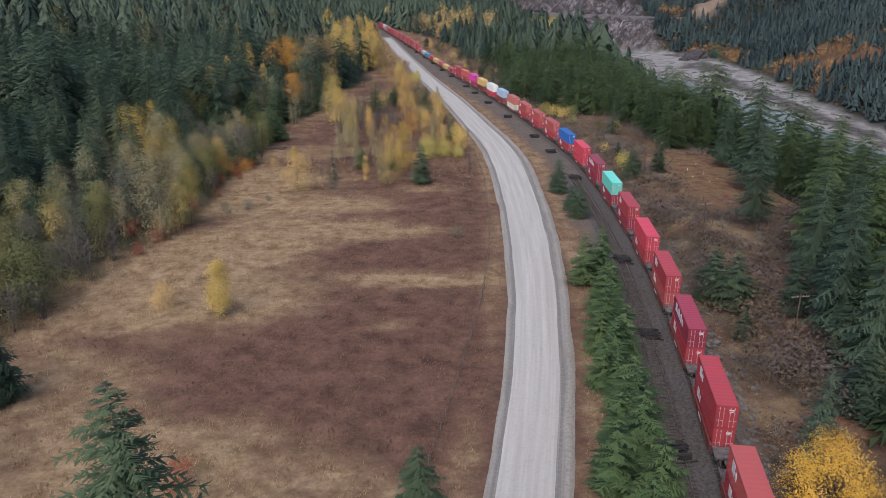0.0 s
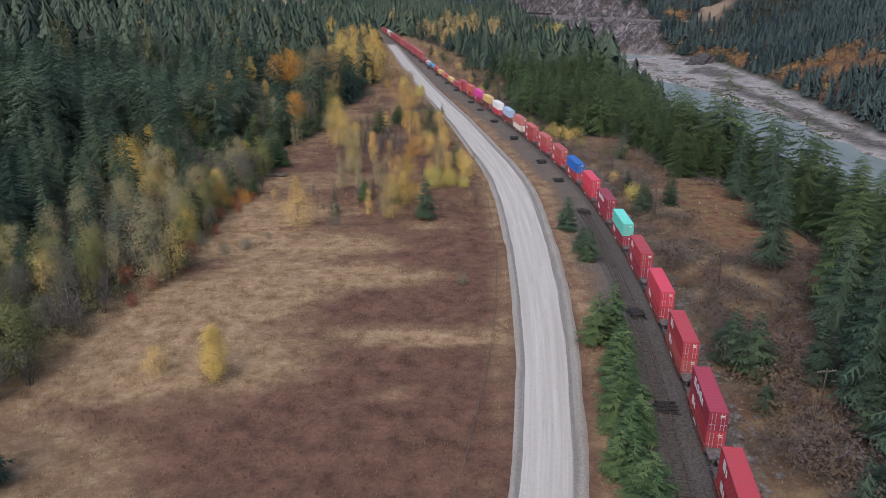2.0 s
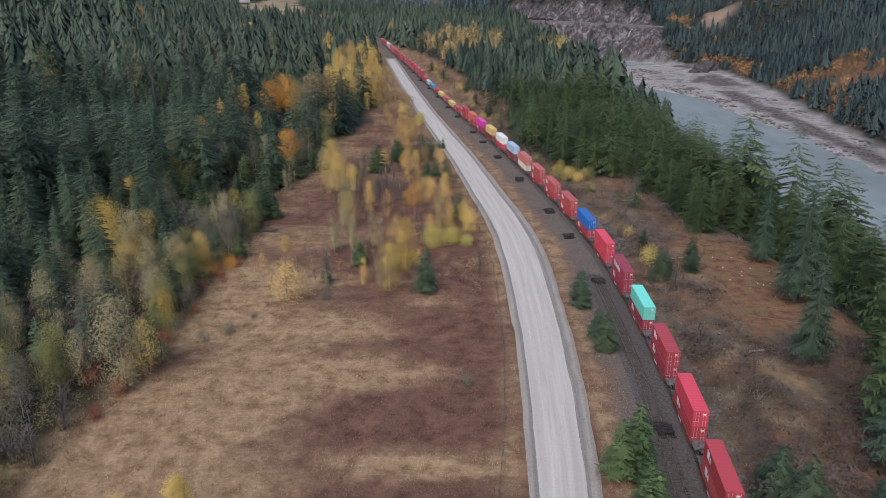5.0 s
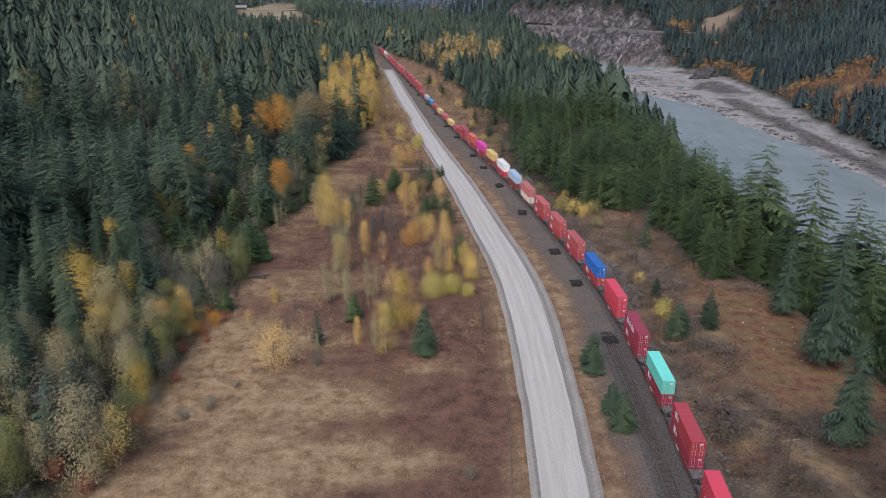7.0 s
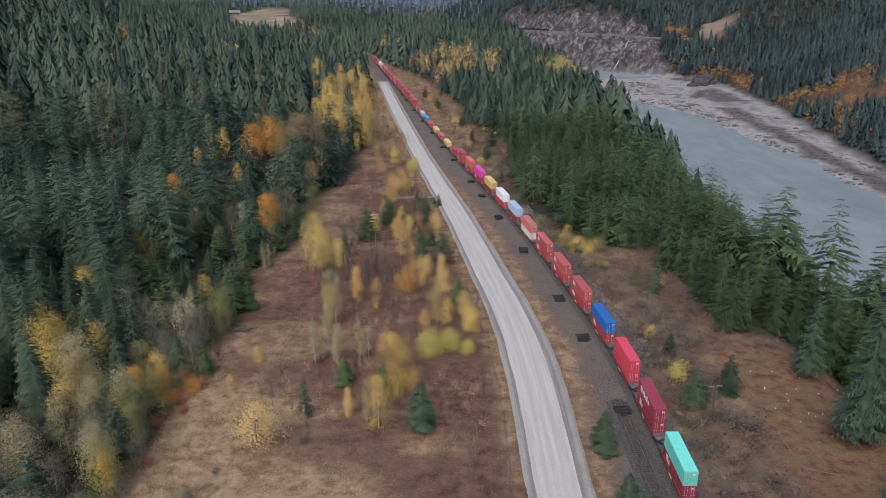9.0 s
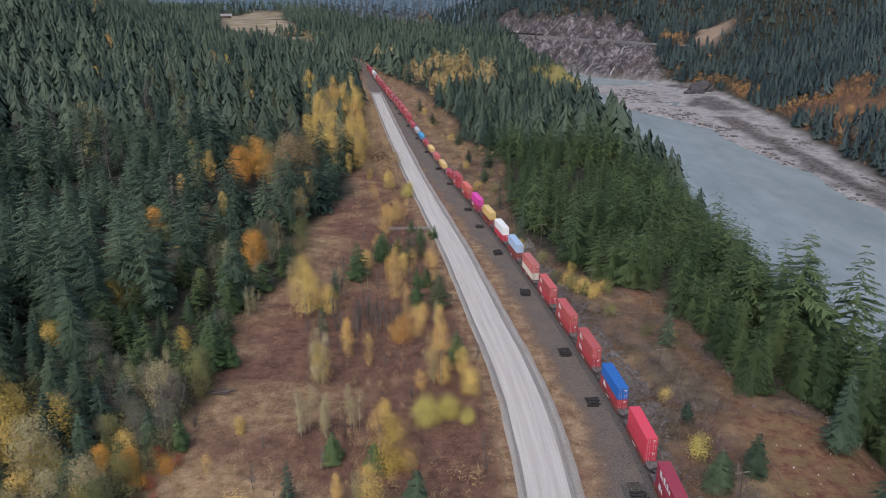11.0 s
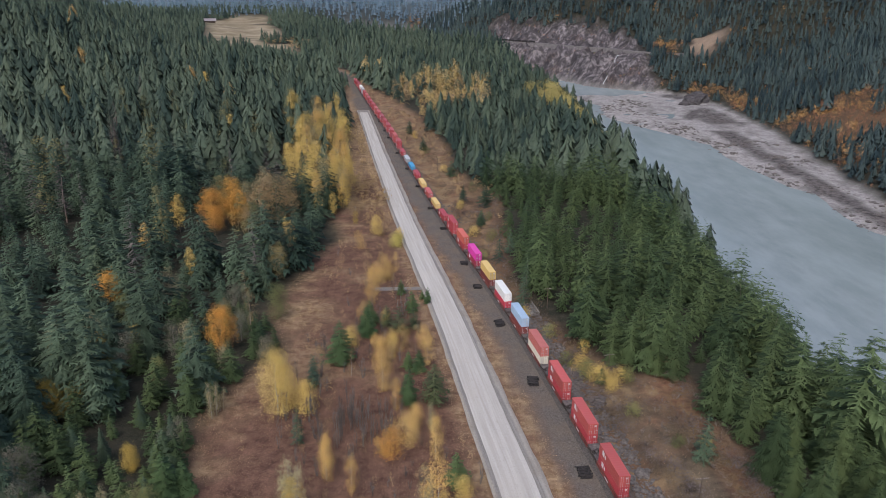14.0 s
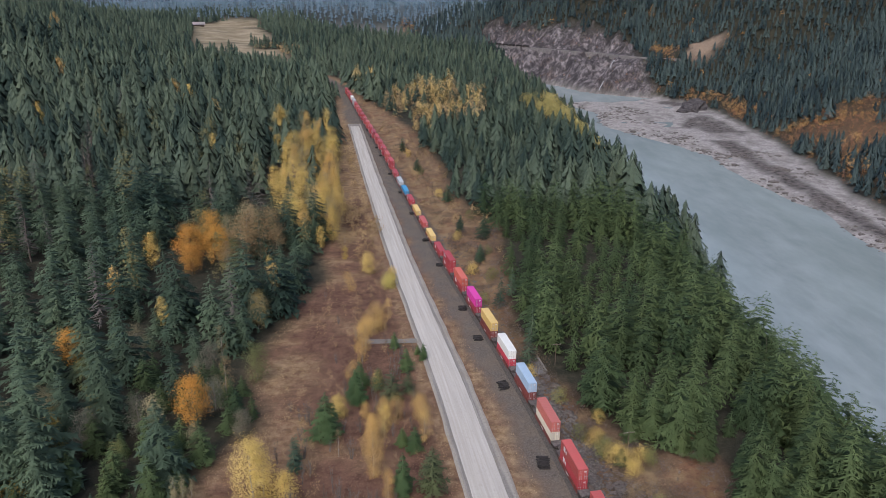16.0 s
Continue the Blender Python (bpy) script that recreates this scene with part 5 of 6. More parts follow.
grove([leafy_kind(203, 11, 0.6, 1.8, 75, 24, 0.125, M_GOLD, M_PALEBARK, "aspen_tree", GOLD_ASPEN, "meadow aspens", 0.6, 0.26, 16), leafy_kind(204, 11, 0.6, 2.0, 65, 22, 0.125, M_GOLD, M_PALEBARK, "aspen_tree", GOLD_ASPEN, "meadow aspens", 0.7, 0.26, 16)], [(-21.2, 198.7, 0.62), (-13.9, 212.5, 1.17), (-25.9, 261.3, 0.85), (-19.5, 253.3, 0.81), (-1.3, 264.7, 1.05), (-3.7, 246.1, 0.64), (-25.5, 257.3, 0.96), (-1.2, 242.3, 1.47), (-34.8, 289.2, 0.59), (-21, 360.3, 1.13), (-16.1, 307.8, 0.87), (-2.8, 309.9, 0.88), (-21.5, 351.8, 1.25), (-14.6, 384.7, 0.70), (-15.1, 295.9, 1.45), (-11.2, 285.8, 0.85)])
grove([leafy_kind(207, 13, 1.0, 3.0, 130, 22, 0.135, M_OCHRE, M_BARK, "aspen_tree", "ochre-leaved aspen in the meadow", "meadow aspens", 0.5, 0.2, 20)], [(-11.2, 206.4, 1.05), (-57.6, 378.1, 0.98), (-34.7, 441.6, 0.49)])
grove([leafy_kind(208, 7, 0.4, 2.5, 70, 22, 0.125, M_GOLD, M_BARK, "bush", "golden-leaved bush in dry grass", "autumn bushes", 0.45, 0.24, 14), leafy_kind(212, 7, 0.4, 2.3, 50, 20, 0.125, M_GOLD, M_BARK, "bush", "thin golden bush in dry grass", "autumn bushes", 0.5, 0.26, 14), leafy_kind(211, 7, 0.4, 2.3, 110, 22, 0.125, M_YELLOW, M_BARK, "bush", "yellow-leaved bush in dry grass", "autumn bushes", 0.45, 0.24, 14)],
      [(-37.9, 188.4, 1.40), (-14.4, 267.1, 0.64), (6.0, 238, 1.0), (-7.8, 208, 0.76), (-48.6, 209.2, 0.53), (-45.1, 222.1, 0.59), (-8.1, 270.9, 1.20), (5.2, 242.2, 1.0), (4.4, 249.5, 0.9), (-17, 377, 0.86), (-23.8, 340.7, 0.86), (-16, 336.8, 0.76), (-6, 279, 0.87), (-30, 408.1, 1.10), (-14.2, 421.3, 0.77), (-18.5, 373.7, 1.44), (-21, 372.9, 0.90), (-34.2, 285.7, 1.23), (-18.7, 321.1, 0.64), (-14.1, 322.5, 0.71), (-25.8, 321.3, 0.94), (-3.8, 320.8, 1.01), (-10.8, 318, 1.13), (-24.2, 427.7, 1.23), (-46, 112, 0.7), (-21, 199, 0.6), (-93, 253, 0.9), (-90, 282, 1.1), (-95, 279, 1.2), (-14, 229, 0.6), (-6, 240, 0.7)])
grove([leafy_kind(209, 5.5, 0.3, 3.2, 150, 26, 0.125, M_LIME, M_BARK, "bush", "low yellow-green bush beside the road", "autumn bushes", 0.4, 0.22, 12)], [(-4.2, 226.1, 1.07), (4.6, 226.1, 0.6), (0.7, 228.6, 0.85), (-15.5, 413.1, 1.00)])
grove([leafy_kind(210, 7, 0.5, 3.0, 60, 25, 0.125, M_ORANGE, M_BARK, "bush", "orange-leaved bush in dry grass", "autumn bushes", 0.45, 0.22, 12)], [(-11.5, 265.7, 1.06), (-63.2, 206.7, 0.87)])
grove([fir_kind(57, 9, 3.3, 16, 10, M_PINE, "round olive-green young pine in the meadow", "young spruces", 0.05, 3, -0.05, 0.6)], [(-11.8, 329.9, 1.06), (-7.2, 334.1, 0.81), (-1.1, 296.5, 0.87), (-15.9, 335.4, 0.83), (-1.3, 288.4, 1.33)])
grove([fir_kind(58, 10, 2.2, 18, 9, M_NEEDLE, "slim dark young fir in the meadow", "young spruces", 0.04, 3, 0.1, 0.8)], [(-30.2, 198.8, 1.02), (-34, 272.1, 1.07), (-33.9, 300.8, 0.88), (-34, 297.5, 1.05)])
grove(SMALL, [(-14.7, 209, 0.69), (-23.6, 211.7, 0.81), (3, 254.8, 0.83), (-58.5, 251.2, 1.28), (-55.4, 253.5, 0.98), (-56.4, 216.9, 0.74), (-28, 311, 1.40), (-21.2, 337.4, 0.93), (-2.7, 353.9, 0.56), (-8.5, 307.8, 0.58), (-21.6, 328.3, 1.16), (-8, 289, 1.02), (-11.9, 361.8, 0.61), (-4.5, 357.5, 0.40), (-8, 346.7, 0.74), (-5.3, 305.6, 0.75)])
grove([leafy_kind(205, 12, 1.0, 2.0, 60, 9, 0.15, M_STRAWLEAF, M_PALEBARK, "birch_tree", "pale tan birch at the forest edge", "edge birches", 0.55, 0.26, 30)], [(-64.8, 354.3, 0.95), (-24.1, 303.4, 0.65), (-57.6, 330, 1.1)])
grove([bush(213, M_OLIVE, "olive-green bush in brown brush"), bush(214, M_YELLOW, "yellow-leaved bush in brown brush")],
      [(42, 304, 1.1), (46, 299, 0.9), (39, 376, 0.9), (50, 300, 0.8), (56, 84, 1.1), (44, 318, 0.7), (36, 330, 0.9), (41, 309, 0.9), (25, 420, 1.0), (52, 236, 0.6), (38, 312, 0.8), (44, 301, 1.0), (52, 299, 0.9), (47, 295, 0.8), (49, 282, 0.7), (62, 266, 0.7), (56, 268, 0.6), (30, 345, 0.7), (20, 400, 0.8), (18, 430, 0.9), (26, 448, 0.8), (14, 470, 0.9), (22, 500, 0.9), (8, 540, 0.9), (-2, 590, 0.9), (-10, 640, 1.0)])
grove([leafy_kind(239, 14, 0.8, 4.6, 170, 18, 0.2, M_OCHRE, M_BARK, "maple_tree", "broad ochre-leaved maple at the forest edge", "maples", 0.42, 0.18)],
      [(-87, 208, 1.15), (-80, 214, 0.9), (-77, 202, 0.8), (-94, 218, 1.0), (-61, 174, 0.65), (-90, 282, 0.7), (-95, 279, 0.8), (-94, 305, 0.8), (-98, 250, 0.8), (-70, 262, 0.5), (-103, 303, 0.7), (-66, 192, 0.6)])
grove([bush(216, M_TAUPE, "grey-purple leafless shrub in the dry meadow")], [(-47, 172, 0.5), (-51, 168, 0.5), (-29, 189, 0.6), (-57, 160, 0.7), (-44, 180, 0.3), (-59, 174, 0.7), (-62, 210, 0.7), (-8, 198, 0.4), (3, 150, 0.5), (-63, 218, 0.8)])
grove([bush(217, M_LIME, "round yellow-green bush in brown brush")], [(52.6, 214, 1.0)])
grove([bush(218, M_ORANGE, "low rust-orange bush in the graveyard")], [(82.5, 190, 0.6), (84, 192, 0.5)])
bx, by = jitter(-104, -60, 150, 246, 7.4)
m = (bx < left_edge(by) - 3) & (np.hypot(bx + 87, by - 208) > 9) & (rng.random(len(bx)) < 0.45)
grove([fir_kind(64 + i, h, r, 20, 11, M_NEEDLE, "full dark green fir in the mixed thicket at the forest edge", "forest firs", 0.03, 3, 0.3, 0.72, 1.3) for i, (h, r) in enumerate(((14, 4.2), (11, 3.6), (17, 4.6)))], [(float(a), float(b), float(rng.uniform(0.6, 1.05))) for a, b in zip(bx[m], by[m])])
grove([bush(219, M_ORANGE, "small orange-leaved bush at the meadow's edge")], [(-60, 203, 0.8), (-57, 209, 0.7), (-62, 186, 0.7), (-60, 152, 0.6)])
grove([bush(215, M_RED, "dark red-leaved shrub at the meadow edge")], [(-58, 166, 0.7), (-62, 204, 0.5), (-59, 146, 0.7), (-60, 138, 0.5), (-28, 66, 0.7), (-57, 182, 0.5), (-100, 262, 0.9), (-58, 204, 0.6), (-55, 211, 0.5), (-60, 213, 0.6), (-56, 200, 0.4), (-60, 195, 0.5), (-63, 158, 0.6), (-66, 150, 0.7)])
grove([leafy_kind(221, 9.5, 0.8, 2.0, 150, 28, 0.14, M_YELLOW, M_BARK, "larch_tree", "bright yellow larch alone in the meadow", "larches", 0.6, 0.2)], [(-36, 110, 1.0)])
grove([leafy_kind(222, 10.5, 0.8, 5.4, 90, 100, 0.13, M_MAPLE, M_BARK, "maple_tree", "broad golden maple beside the track", "maples", 0.5, 0.12, 30)], [(39, 63, 0.9)])
grove([leafy_kind(223, 13, 3, 4.4, 130, 20, 0.2, M_ORANGE, M_BARK, "maple_tree", "orange maple among the firs", "maples", 0.45, 0.18)], [(-63, 317, 1.1), (-90, 442, 1.45), (-95, 430, 1.3), (-85, 432, 1.3), (-92, 420, 1.0), (-106, 345, 0.9), (-115, 437, 0.6), (-63, 207, 0.5), (-69, 208, 0.5)])
grove([leafy_kind(224, 17, 1.2, 4.4, 160, 20, 0.2, M_PALE, M_PALEBARK, "birch_tree", "tall birch with thinning pale yellow leaves", "edge birches", 0.55, 0.2, 22), leafy_kind(225, 13, 1.0, 3.4, 100, 16, 0.18, M_OLIVE, M_BARK, "birch_tree", "olive-yellow birch at the forest edge", "edge birches", 0.5, 0.2, 18), leafy_kind(226, 12, 1.2, 3.4, 100, 16, 0.18, M_YELLOW, M_BARK, "birch_tree", "yellow birch at the forest edge", "edge birches", 0.5, 0.2, 18)],
      [(-59, 148, 1.05), (-56, 158, 0.9), (-76, 139, 0.8), (-74, 172, 0.9), (-78, 126, 0.85), (-92, 220, 0.9), (-65, 194, 0.8), (-61, 186, 0.8), (-78, 202, 1.0), (-63, 176, 0.75), (-90, 234, 0.8), (-64, 209, 0.8), (-77, 119, 0.8), (-70, 215, 0.7), (-89, 296, 0.8), (-97, 310, 0.8), (-75, 297, 0.7), (-88, 317, 0.7), (-58, 376, 0.8), (-61, 174, 0.9), (-87, 208, 1.2), (-77, 200, 1.0), (-61, 188, 0.7), (-75, 191, 1.0), (-84, 178, 0.9), (-72, 150, 0.9), (-94, 305, 0.9), (-103, 303, 0.8), (-97, 332, 0.8), (-57, 154, 0.9), (-84, 446, 1.0), (-78, 430, 1.0), (-88, 452, 0.9)])
COTTONWOOD = "tall yellow cottonwood beside the road"
grove([leafy_kind(227, 17, 1.5, 3.6, 110, 20, 0.22, M_YELLOW, M_BARK, "cottonwood_tree", COTTONWOOD, "cottonwoods", 0.55, 0.2), leafy_kind(228, 18, 3.0, 3.2, 100, 18, 0.22, M_GOLD, M_BARK, "cottonwood_tree", COTTONWOOD, "cottonwoods", 0.6, 0.2),
       leafy_kind(230, 16, 2.0, 4.0, 90, 16, 0.22, M_PALE, M_PALEBARK, "cottonwood_tree", "thinning pale yellow cottonwood beside the road", "cottonwoods", 0.55, 0.22), leafy_kind(235, 19, 2.0, 3.4, 110, 20, 0.22, M_YELLOW, M_BARK, "cottonwood_tree", COTTONWOOD, "cottonwoods", 0.6, 0.2)],
      [(float(-40 - 0.12 * (yy - 480) - abs(rng.normal(0, 19))), float(yy), float(rng.uniform(0.6, 1.5))) for yy in np.linspace(456, 690, 84)])
grove([leafy_kind(229, 15, 1.5, 4.6, 120, 20, 0.22, M_STRAWLEAF, M_PALEBARK, "cottonwood_tree", "tan-leaved cottonwood beside the firs", "cottonwoods", 0.5, 0.2)], [(-76, 436, 1.35), (-70, 442, 1.3), (-68, 452, 1.3), (-74, 450, 1.4), (-64, 446, 0.9), (-45, 470, 0.8), (-42, 480, 0.9), (-46, 505, 1.0), (-50, 530, 1.0), (-54, 560, 1.0), (-41, 500, 0.7), (-80, 428, 0.8), (-36, 455, 0.6)])
grove([leafy_kind(236, 21, 3, 4.0, 110, 14, 0.3, M_GOLD, M_BARK, "cottonwood_tree", "golden cottonwood standing among the firs", "cottonwoods", 0.55, 0.2), leafy_kind(238, 20, 3, 3.8, 110, 12, 0.3, M_YELLOW, M_BARK, "cottonwood_tree", "yellow cottonwood standing among the firs", "cottonwoods", 0.55, 0.2)],
      [(-309, 809, 1.2), (-107, 421, 0.8), (-198, 757, 1.2), (-183, 746, 1.2), (-416, 1047, 1.3), (-128, 600, 0.9), (-150, 690, 1.1), (-62, 420, 0.5), (-58, 405, 0.6), (-88, 372, 0.6), (-112, 395, 0.55), (-250, 640, 1.0)])
x, y = jitter(-100, 60, 710, 1060, 10)
m = ((((x - 12) / 44) ** 2 + ((y - 815) / 105) ** 2 < 1) | (((x + 62) / 14) ** 2 + ((y - 990) / 40) ** 2 < 1)) & (x > right_edge(y) + 2)
m2 = rng.random(len(x))
woods("cottonwood_grove", x[m & (m2 < 0.36)], y[m & (m2 < 0.36)], [leaves(20, 1.5, 3.6, 34, 6, 0.6, 231 + i, 0.55, 0.24) for i in range(3)], M_YELLOWFAR, "yellow cottonwood grove beyond the curve", 0.6, 1.4)
woods("cottonwood_grove", x[m & (m2 > 0.72)], y[m & (m2 > 0.72)], [leaves(18, 1.5, 3.6, 30, 6, 0.55, 237 + i, 0.55, 0.24) for i in range(3)], M_STRAWLEAF, "tan cottonwoods beyond the curve", 0.5, 1.3)
y = rng.uniform(588, 850, 260)
x = grove_x(y) + rng.uniform(-22, 30, 260)
woods("cottonwood_grove", x, y, [leaves(12, 0.8, 4.2, 46, 10, 0.38, 241 + i, 0.5, 0.24) for i in range(3)], M_PALEFAR, "yellow cottonwoods along the river bank", 0.7, 1.25)
belt = [leafy_kind(301, 12, 0.8, 3.8, 130, 22, 0.18, M_OLIVE, M_BARK, "birch_tree", "olive-leaved birch in the thicket at the forest edge", "edge birches", 0.45, 0.2, 18), leafy_kind(302, 13, 1.0, 3.4, 90, 16, 0.18, M_PALE, M_PALEBARK, "birch_tree", "thinly leaved pale birch in the thicket", "edge birches", 0.5, 0.2, 26),
        leafy_kind(303, 11, 0.6, 3.9, 150, 22, 0.17, M_TAUPE, M_BARK, "birch_tree", "grey-brown birch in the thicket at the forest edge", "edge birches", 0.45, 0.2, 18), leafy_kind(304, 11, 1.0, 3.6, 120, 17, 0.16, M_TAUPE, M_PALEBARK, "birch_tree", "nearly leafless grey birch in the thicket", "edge birches", 0.5, 0.24, 40)]
x, y = jitter(-110, -52, 78, 350, 8.2)
m = (x < left_edge(y) - 1) & (x > left_edge(y) - 30 - 12 * (y > 250)) & (rng.random(len(x)) < np.where(y < 250, 0.8, 0.3))
spots = [(float(a), float(b), float(rng.uniform(0.55, 1.1))) for a, b in zip(x[m], y[m])]
rng.shuffle(spots)
grove(belt, [tuple(float(q) for q in s) for s in spots])
x, y = jitter(-110, -58, 70, 245, 5.0)
m = (x < left_edge(y) + 2) & (rng.random(len(x)) < 0.28)
woods("bare_thicket", x[m], y[m], [twigs(8.5, 3.0, 9, 22, 251 + i, 0.06) for i in range(4)], M_DEAD, "grey leafless thicket along the forest edge", 0.4, 1.1)
m = (x < left_edge(y) + 1) & (rng.random(len(x)) < 0.75)
woods("autumn_thicket", x[m], y[m], [leaves(5, 0.3, 2.4, 24, 16, 0.17, 255 + i, 0.4, 0.3) for i in range(3)], M_OLIVEFAR, "olive and brown undergrowth along the forest edge", 0.4, 1.0)
x, y = jitter(-230, -60, 250, 620, 17)
m = (x < left_edge(y) - 6)
m_ = m & (rng.random(len(x)) < 0.1) & (y > 390)
woods("larch_woods", x[m_] + 4, y[m_], [leaves(24, 6, 3.6, 60, 9, 0.34, 331 + i, 0.5, 0.2) for i in range(2)], M_OLIVEFAR, "olive-yellow trees among the firs", 0.8, 1.2)
m &= (y > 360) & (fbm(x, y, 60, 2, 93) > 0.5)
woods("dead_firs", x[m][::2], y[m][::2], [fir(25, 3.6, 26, 7, 1, 261 + i, 0.1, 0.3, 0.8, 0.1, 0.35) for i in range(2)], M_DEAD, "dead grey firs among the living ones", 1.0, 1.5)

x, y = rng.uniform(-48, 14, 700), rng.uniform(190, 430, 700)
m = (x > left_edge(y) + 3) & (x < road_x(y) - 7) & (fbm(x, y, 22, 3, 287) > 0.42)
woods("saplings", x[m], y[m], [leaves(3.2, 0.1, 0.8, 14, 11, 0.075, 311 + i, 0.5, 0.3) for i in range(4)], M_STRAWLEAF, "tan and golden saplings scattered in the meadow", 0.5, 1.5)
x, y = rng.uniform(-40, 10, 300), rng.uniform(200, 420, 300)
m = (x > left_edge(y) + 3) & (x < road_x(y) - 7) & (fbm(x, y, 22, 3, 288) > 0.5)
woods("bare_saplings", x[m], y[m], [twigs(4.5, 1.0, 5, 10, 321 + i, 0.04) for i in range(4)], M_DEAD, "thin pale leafless saplings in the meadow", 0.5, 1.4)

x, y = rng.normal(-20, 5, 70), rng.normal(277, 6, 70)
woods("bare_saplings", x, y, [twigs(8.5, 1.1, 4, 16, 325 + i, 0.04) for i in range(4)], M_DEAD, "clump of thin pale leafless aspens in the meadow", 0.6, 1.1)

x, y = jitter(-80, 60, 380, 1000, 6.5)
m = (x > track_x(y) + 6) & (x < right_edge(y) + 4) & (fbm(x, y, 25, 3, 401) > 0.42)
woods("brown_bushes", x[m][::2], y[m][::2], [leaves(2.6, 0.1, 2.2, 12, 7, 0.28, 403 + i, 0.4, 0.3) for i in range(3)], M_BROWN, "low brown bushes in the clearing beside the railway", 0.6, 1.6)
woods("saplings", x[m][1::2], y[m][1::2], [leaves(3.0, 0.1, 1.8, 11, 7, 0.26, 407 + i, 0.4, 0.3) for i in range(3)], M_STRAWLEAF, "tan and golden bushes in the clearing beside the railway", 0.5, 1.4)

y = rng.uniform(425, 740, 130)
x = road_x(y) - rng.uniform(7, 19, 130)
woods("saplings", x, y, [leaves(3.4, 0.1, 1.7, 11, 7, 0.24, 411 + i, 0.4, 0.3) for i in range(3)], M_STRAWLEAF, "tan and golden bushes along the road", 0.4, 1.7)

# brush, grass and stones
x, y = jitter(0, 110, 60, 480, 2.3)
dt = x - track_x(y)
m = (dt > 7) & (x < right_edge(y) + 3) & (fbm(x, y, 18, 3, 265) > 0.36) & ~((x > 62) & (x < 92) & (y > 168) & (y < 226))
woods("brown_bushes", x[m][::6], y[m][::6], [leaves(2.2, 0.1, 1.9, 24, 9, 0.16, 291 + i, 0.4, 0.26) for i in range(4)], M_BROWN, "low brown bushes beside the railway", 0.6, 1.5)
woods("grey_bushes", x[m][1::6], y[m][1::6], [leaves(2.6, 0.1, 2.0, 24, 9, 0.16, 295 + i, 0.4, 0.26) for i in range(4)], M_TAUPEFAR, "grey-purple leafless shrubs beside the railway", 0.6, 1.6)
woods("brush", x[m][2::3], y[m][2::3], [twigs(2.3, 1.6, 7, 8, 271 + i, 0.03) for i in range(4)], M_SCRUB, "brown leafless brush beside the railway", 0.45, 1.2)
x = rng.uniform(-66, 20, 62000)
y = 52 + 330 * rng.random(62000) ** 1.5
m = (x > left_edge(y) - 4) & (x < road_x(y) - 6.2) & (fbm(x, y, 3, 2, 275) > 0.38)
x, y = x[m], y[m]
v0, f0 = twigs(0.8, 0.55, 3, 0, 281, 0.035)
sc = rng.uniform(0.35, 0.95, len(x))
v, f = scatter((v0, f0), np.stack([x, y, height(x, y) - 0.05], -1), sc, rng.uniform(0, 6.28, len(x)))
tagged(new("dry_grass", mesh_from("dry_grass", v, f, M_TUFT, False, {"straw": np.repeat(np.clip(straw_at(x, y) + rng.normal(0, 0.12, len(x)), 0, 1), len(v0))})), "dry brown and straw grass of the meadow", "grass", kind="stuff")
x = rng.uniform(0, 60, 42000)
y = 55 + 365 * rng.random(42000) ** 1.3
dr, dt = x - road_x(y), x - track_x(y)
m = ((dr > 6.4) & (dt < -9.0)) | ((dt > 7) & (x < right_edge(y)) & (rng.random(len(x)) < 0.35))
x, y = x[m], y[m]
sc = rng.uniform(0.3, 0.85, len(x))
v, f = scatter((v0, f0), np.stack([x, y, height(x, y) - 0.05], -1), sc, rng.uniform(0, 6.28, len(x)))
tagged(new("dry_grass", mesh_from("dry_grass", v, f, M_TUFT, False, {"straw": np.repeat(np.clip(rng.normal(0.6, 0.3, len(x)), 0, 1), len(v0))})), "straw-coloured grass between road and railway", "grass", kind="stuff")
bm = bmesh.new()
bmesh.ops.create_icosphere(bm, subdivisions=1, radius=0.5)
rv = np.array([v.co * random.uniform(0.75, 1.2) for v in bm.verts])
rf = np.array([[v.index for v in q.verts] for q in bm.faces])
bm.free()
y = rng.uniform(60, 480, 2600)
x = track_x(y) + 3.4 + np.abs(rng.normal(1.5, 2.6, 2600))
v, f = scatter((rv * np.array([1, 1.2, 0.7]), rf), np.stack([x, y, height(x, y)], -1), rng.gamma(1.6, 0.24, 2600) + 0.12, rng.uniform(0, 6.28, 2600))
tagged(new("rubble", mesh_from("rubble", v, f, M_STONE)), "grey broken rock along the railway embankment", "rocks", kind="stuff")
y = rng.uniform(226, 348, 1300)
x = track_x(y) + rng.uniform(3.8, 10.5, 1300)
v, f = scatter((rv * np.array([1, 1.2, 0.75]), rf), np.stack([x, y, height(x, y)], -1), rng.gamma(2.2, 0.3, 1300) + 0.3, rng.uniform(0, 6.28, 1300))
tagged(new("rubble", mesh_from("rubble", v, f, M_STONE)), "grey boulders of the riprap bank beside the track", "rocks", kind="stuff")
y = rng.uniform(560, 1390, 4200)
x = water_far(y) + rng.uniform(-6, 90, 4200)
m = (x < far_bank(y)) & (fbm(x, y, 40, 3, 285) > 0.5)
v, f = scatter((rv * np.array([1.3, 1.6, 0.6]), rf), np.stack([x[m], y[m], height(x[m], y[m])], -1), rng.gamma(1.4, 0.9, int(m.sum())) + 0.4, rng.uniform(0, 6.28, int(m.sum())))
tagged(new("boulders", mesh_from("boulders", v, f, M_STONE)), "dark boulders on the gravel bar", "rocks", kind="stuff")


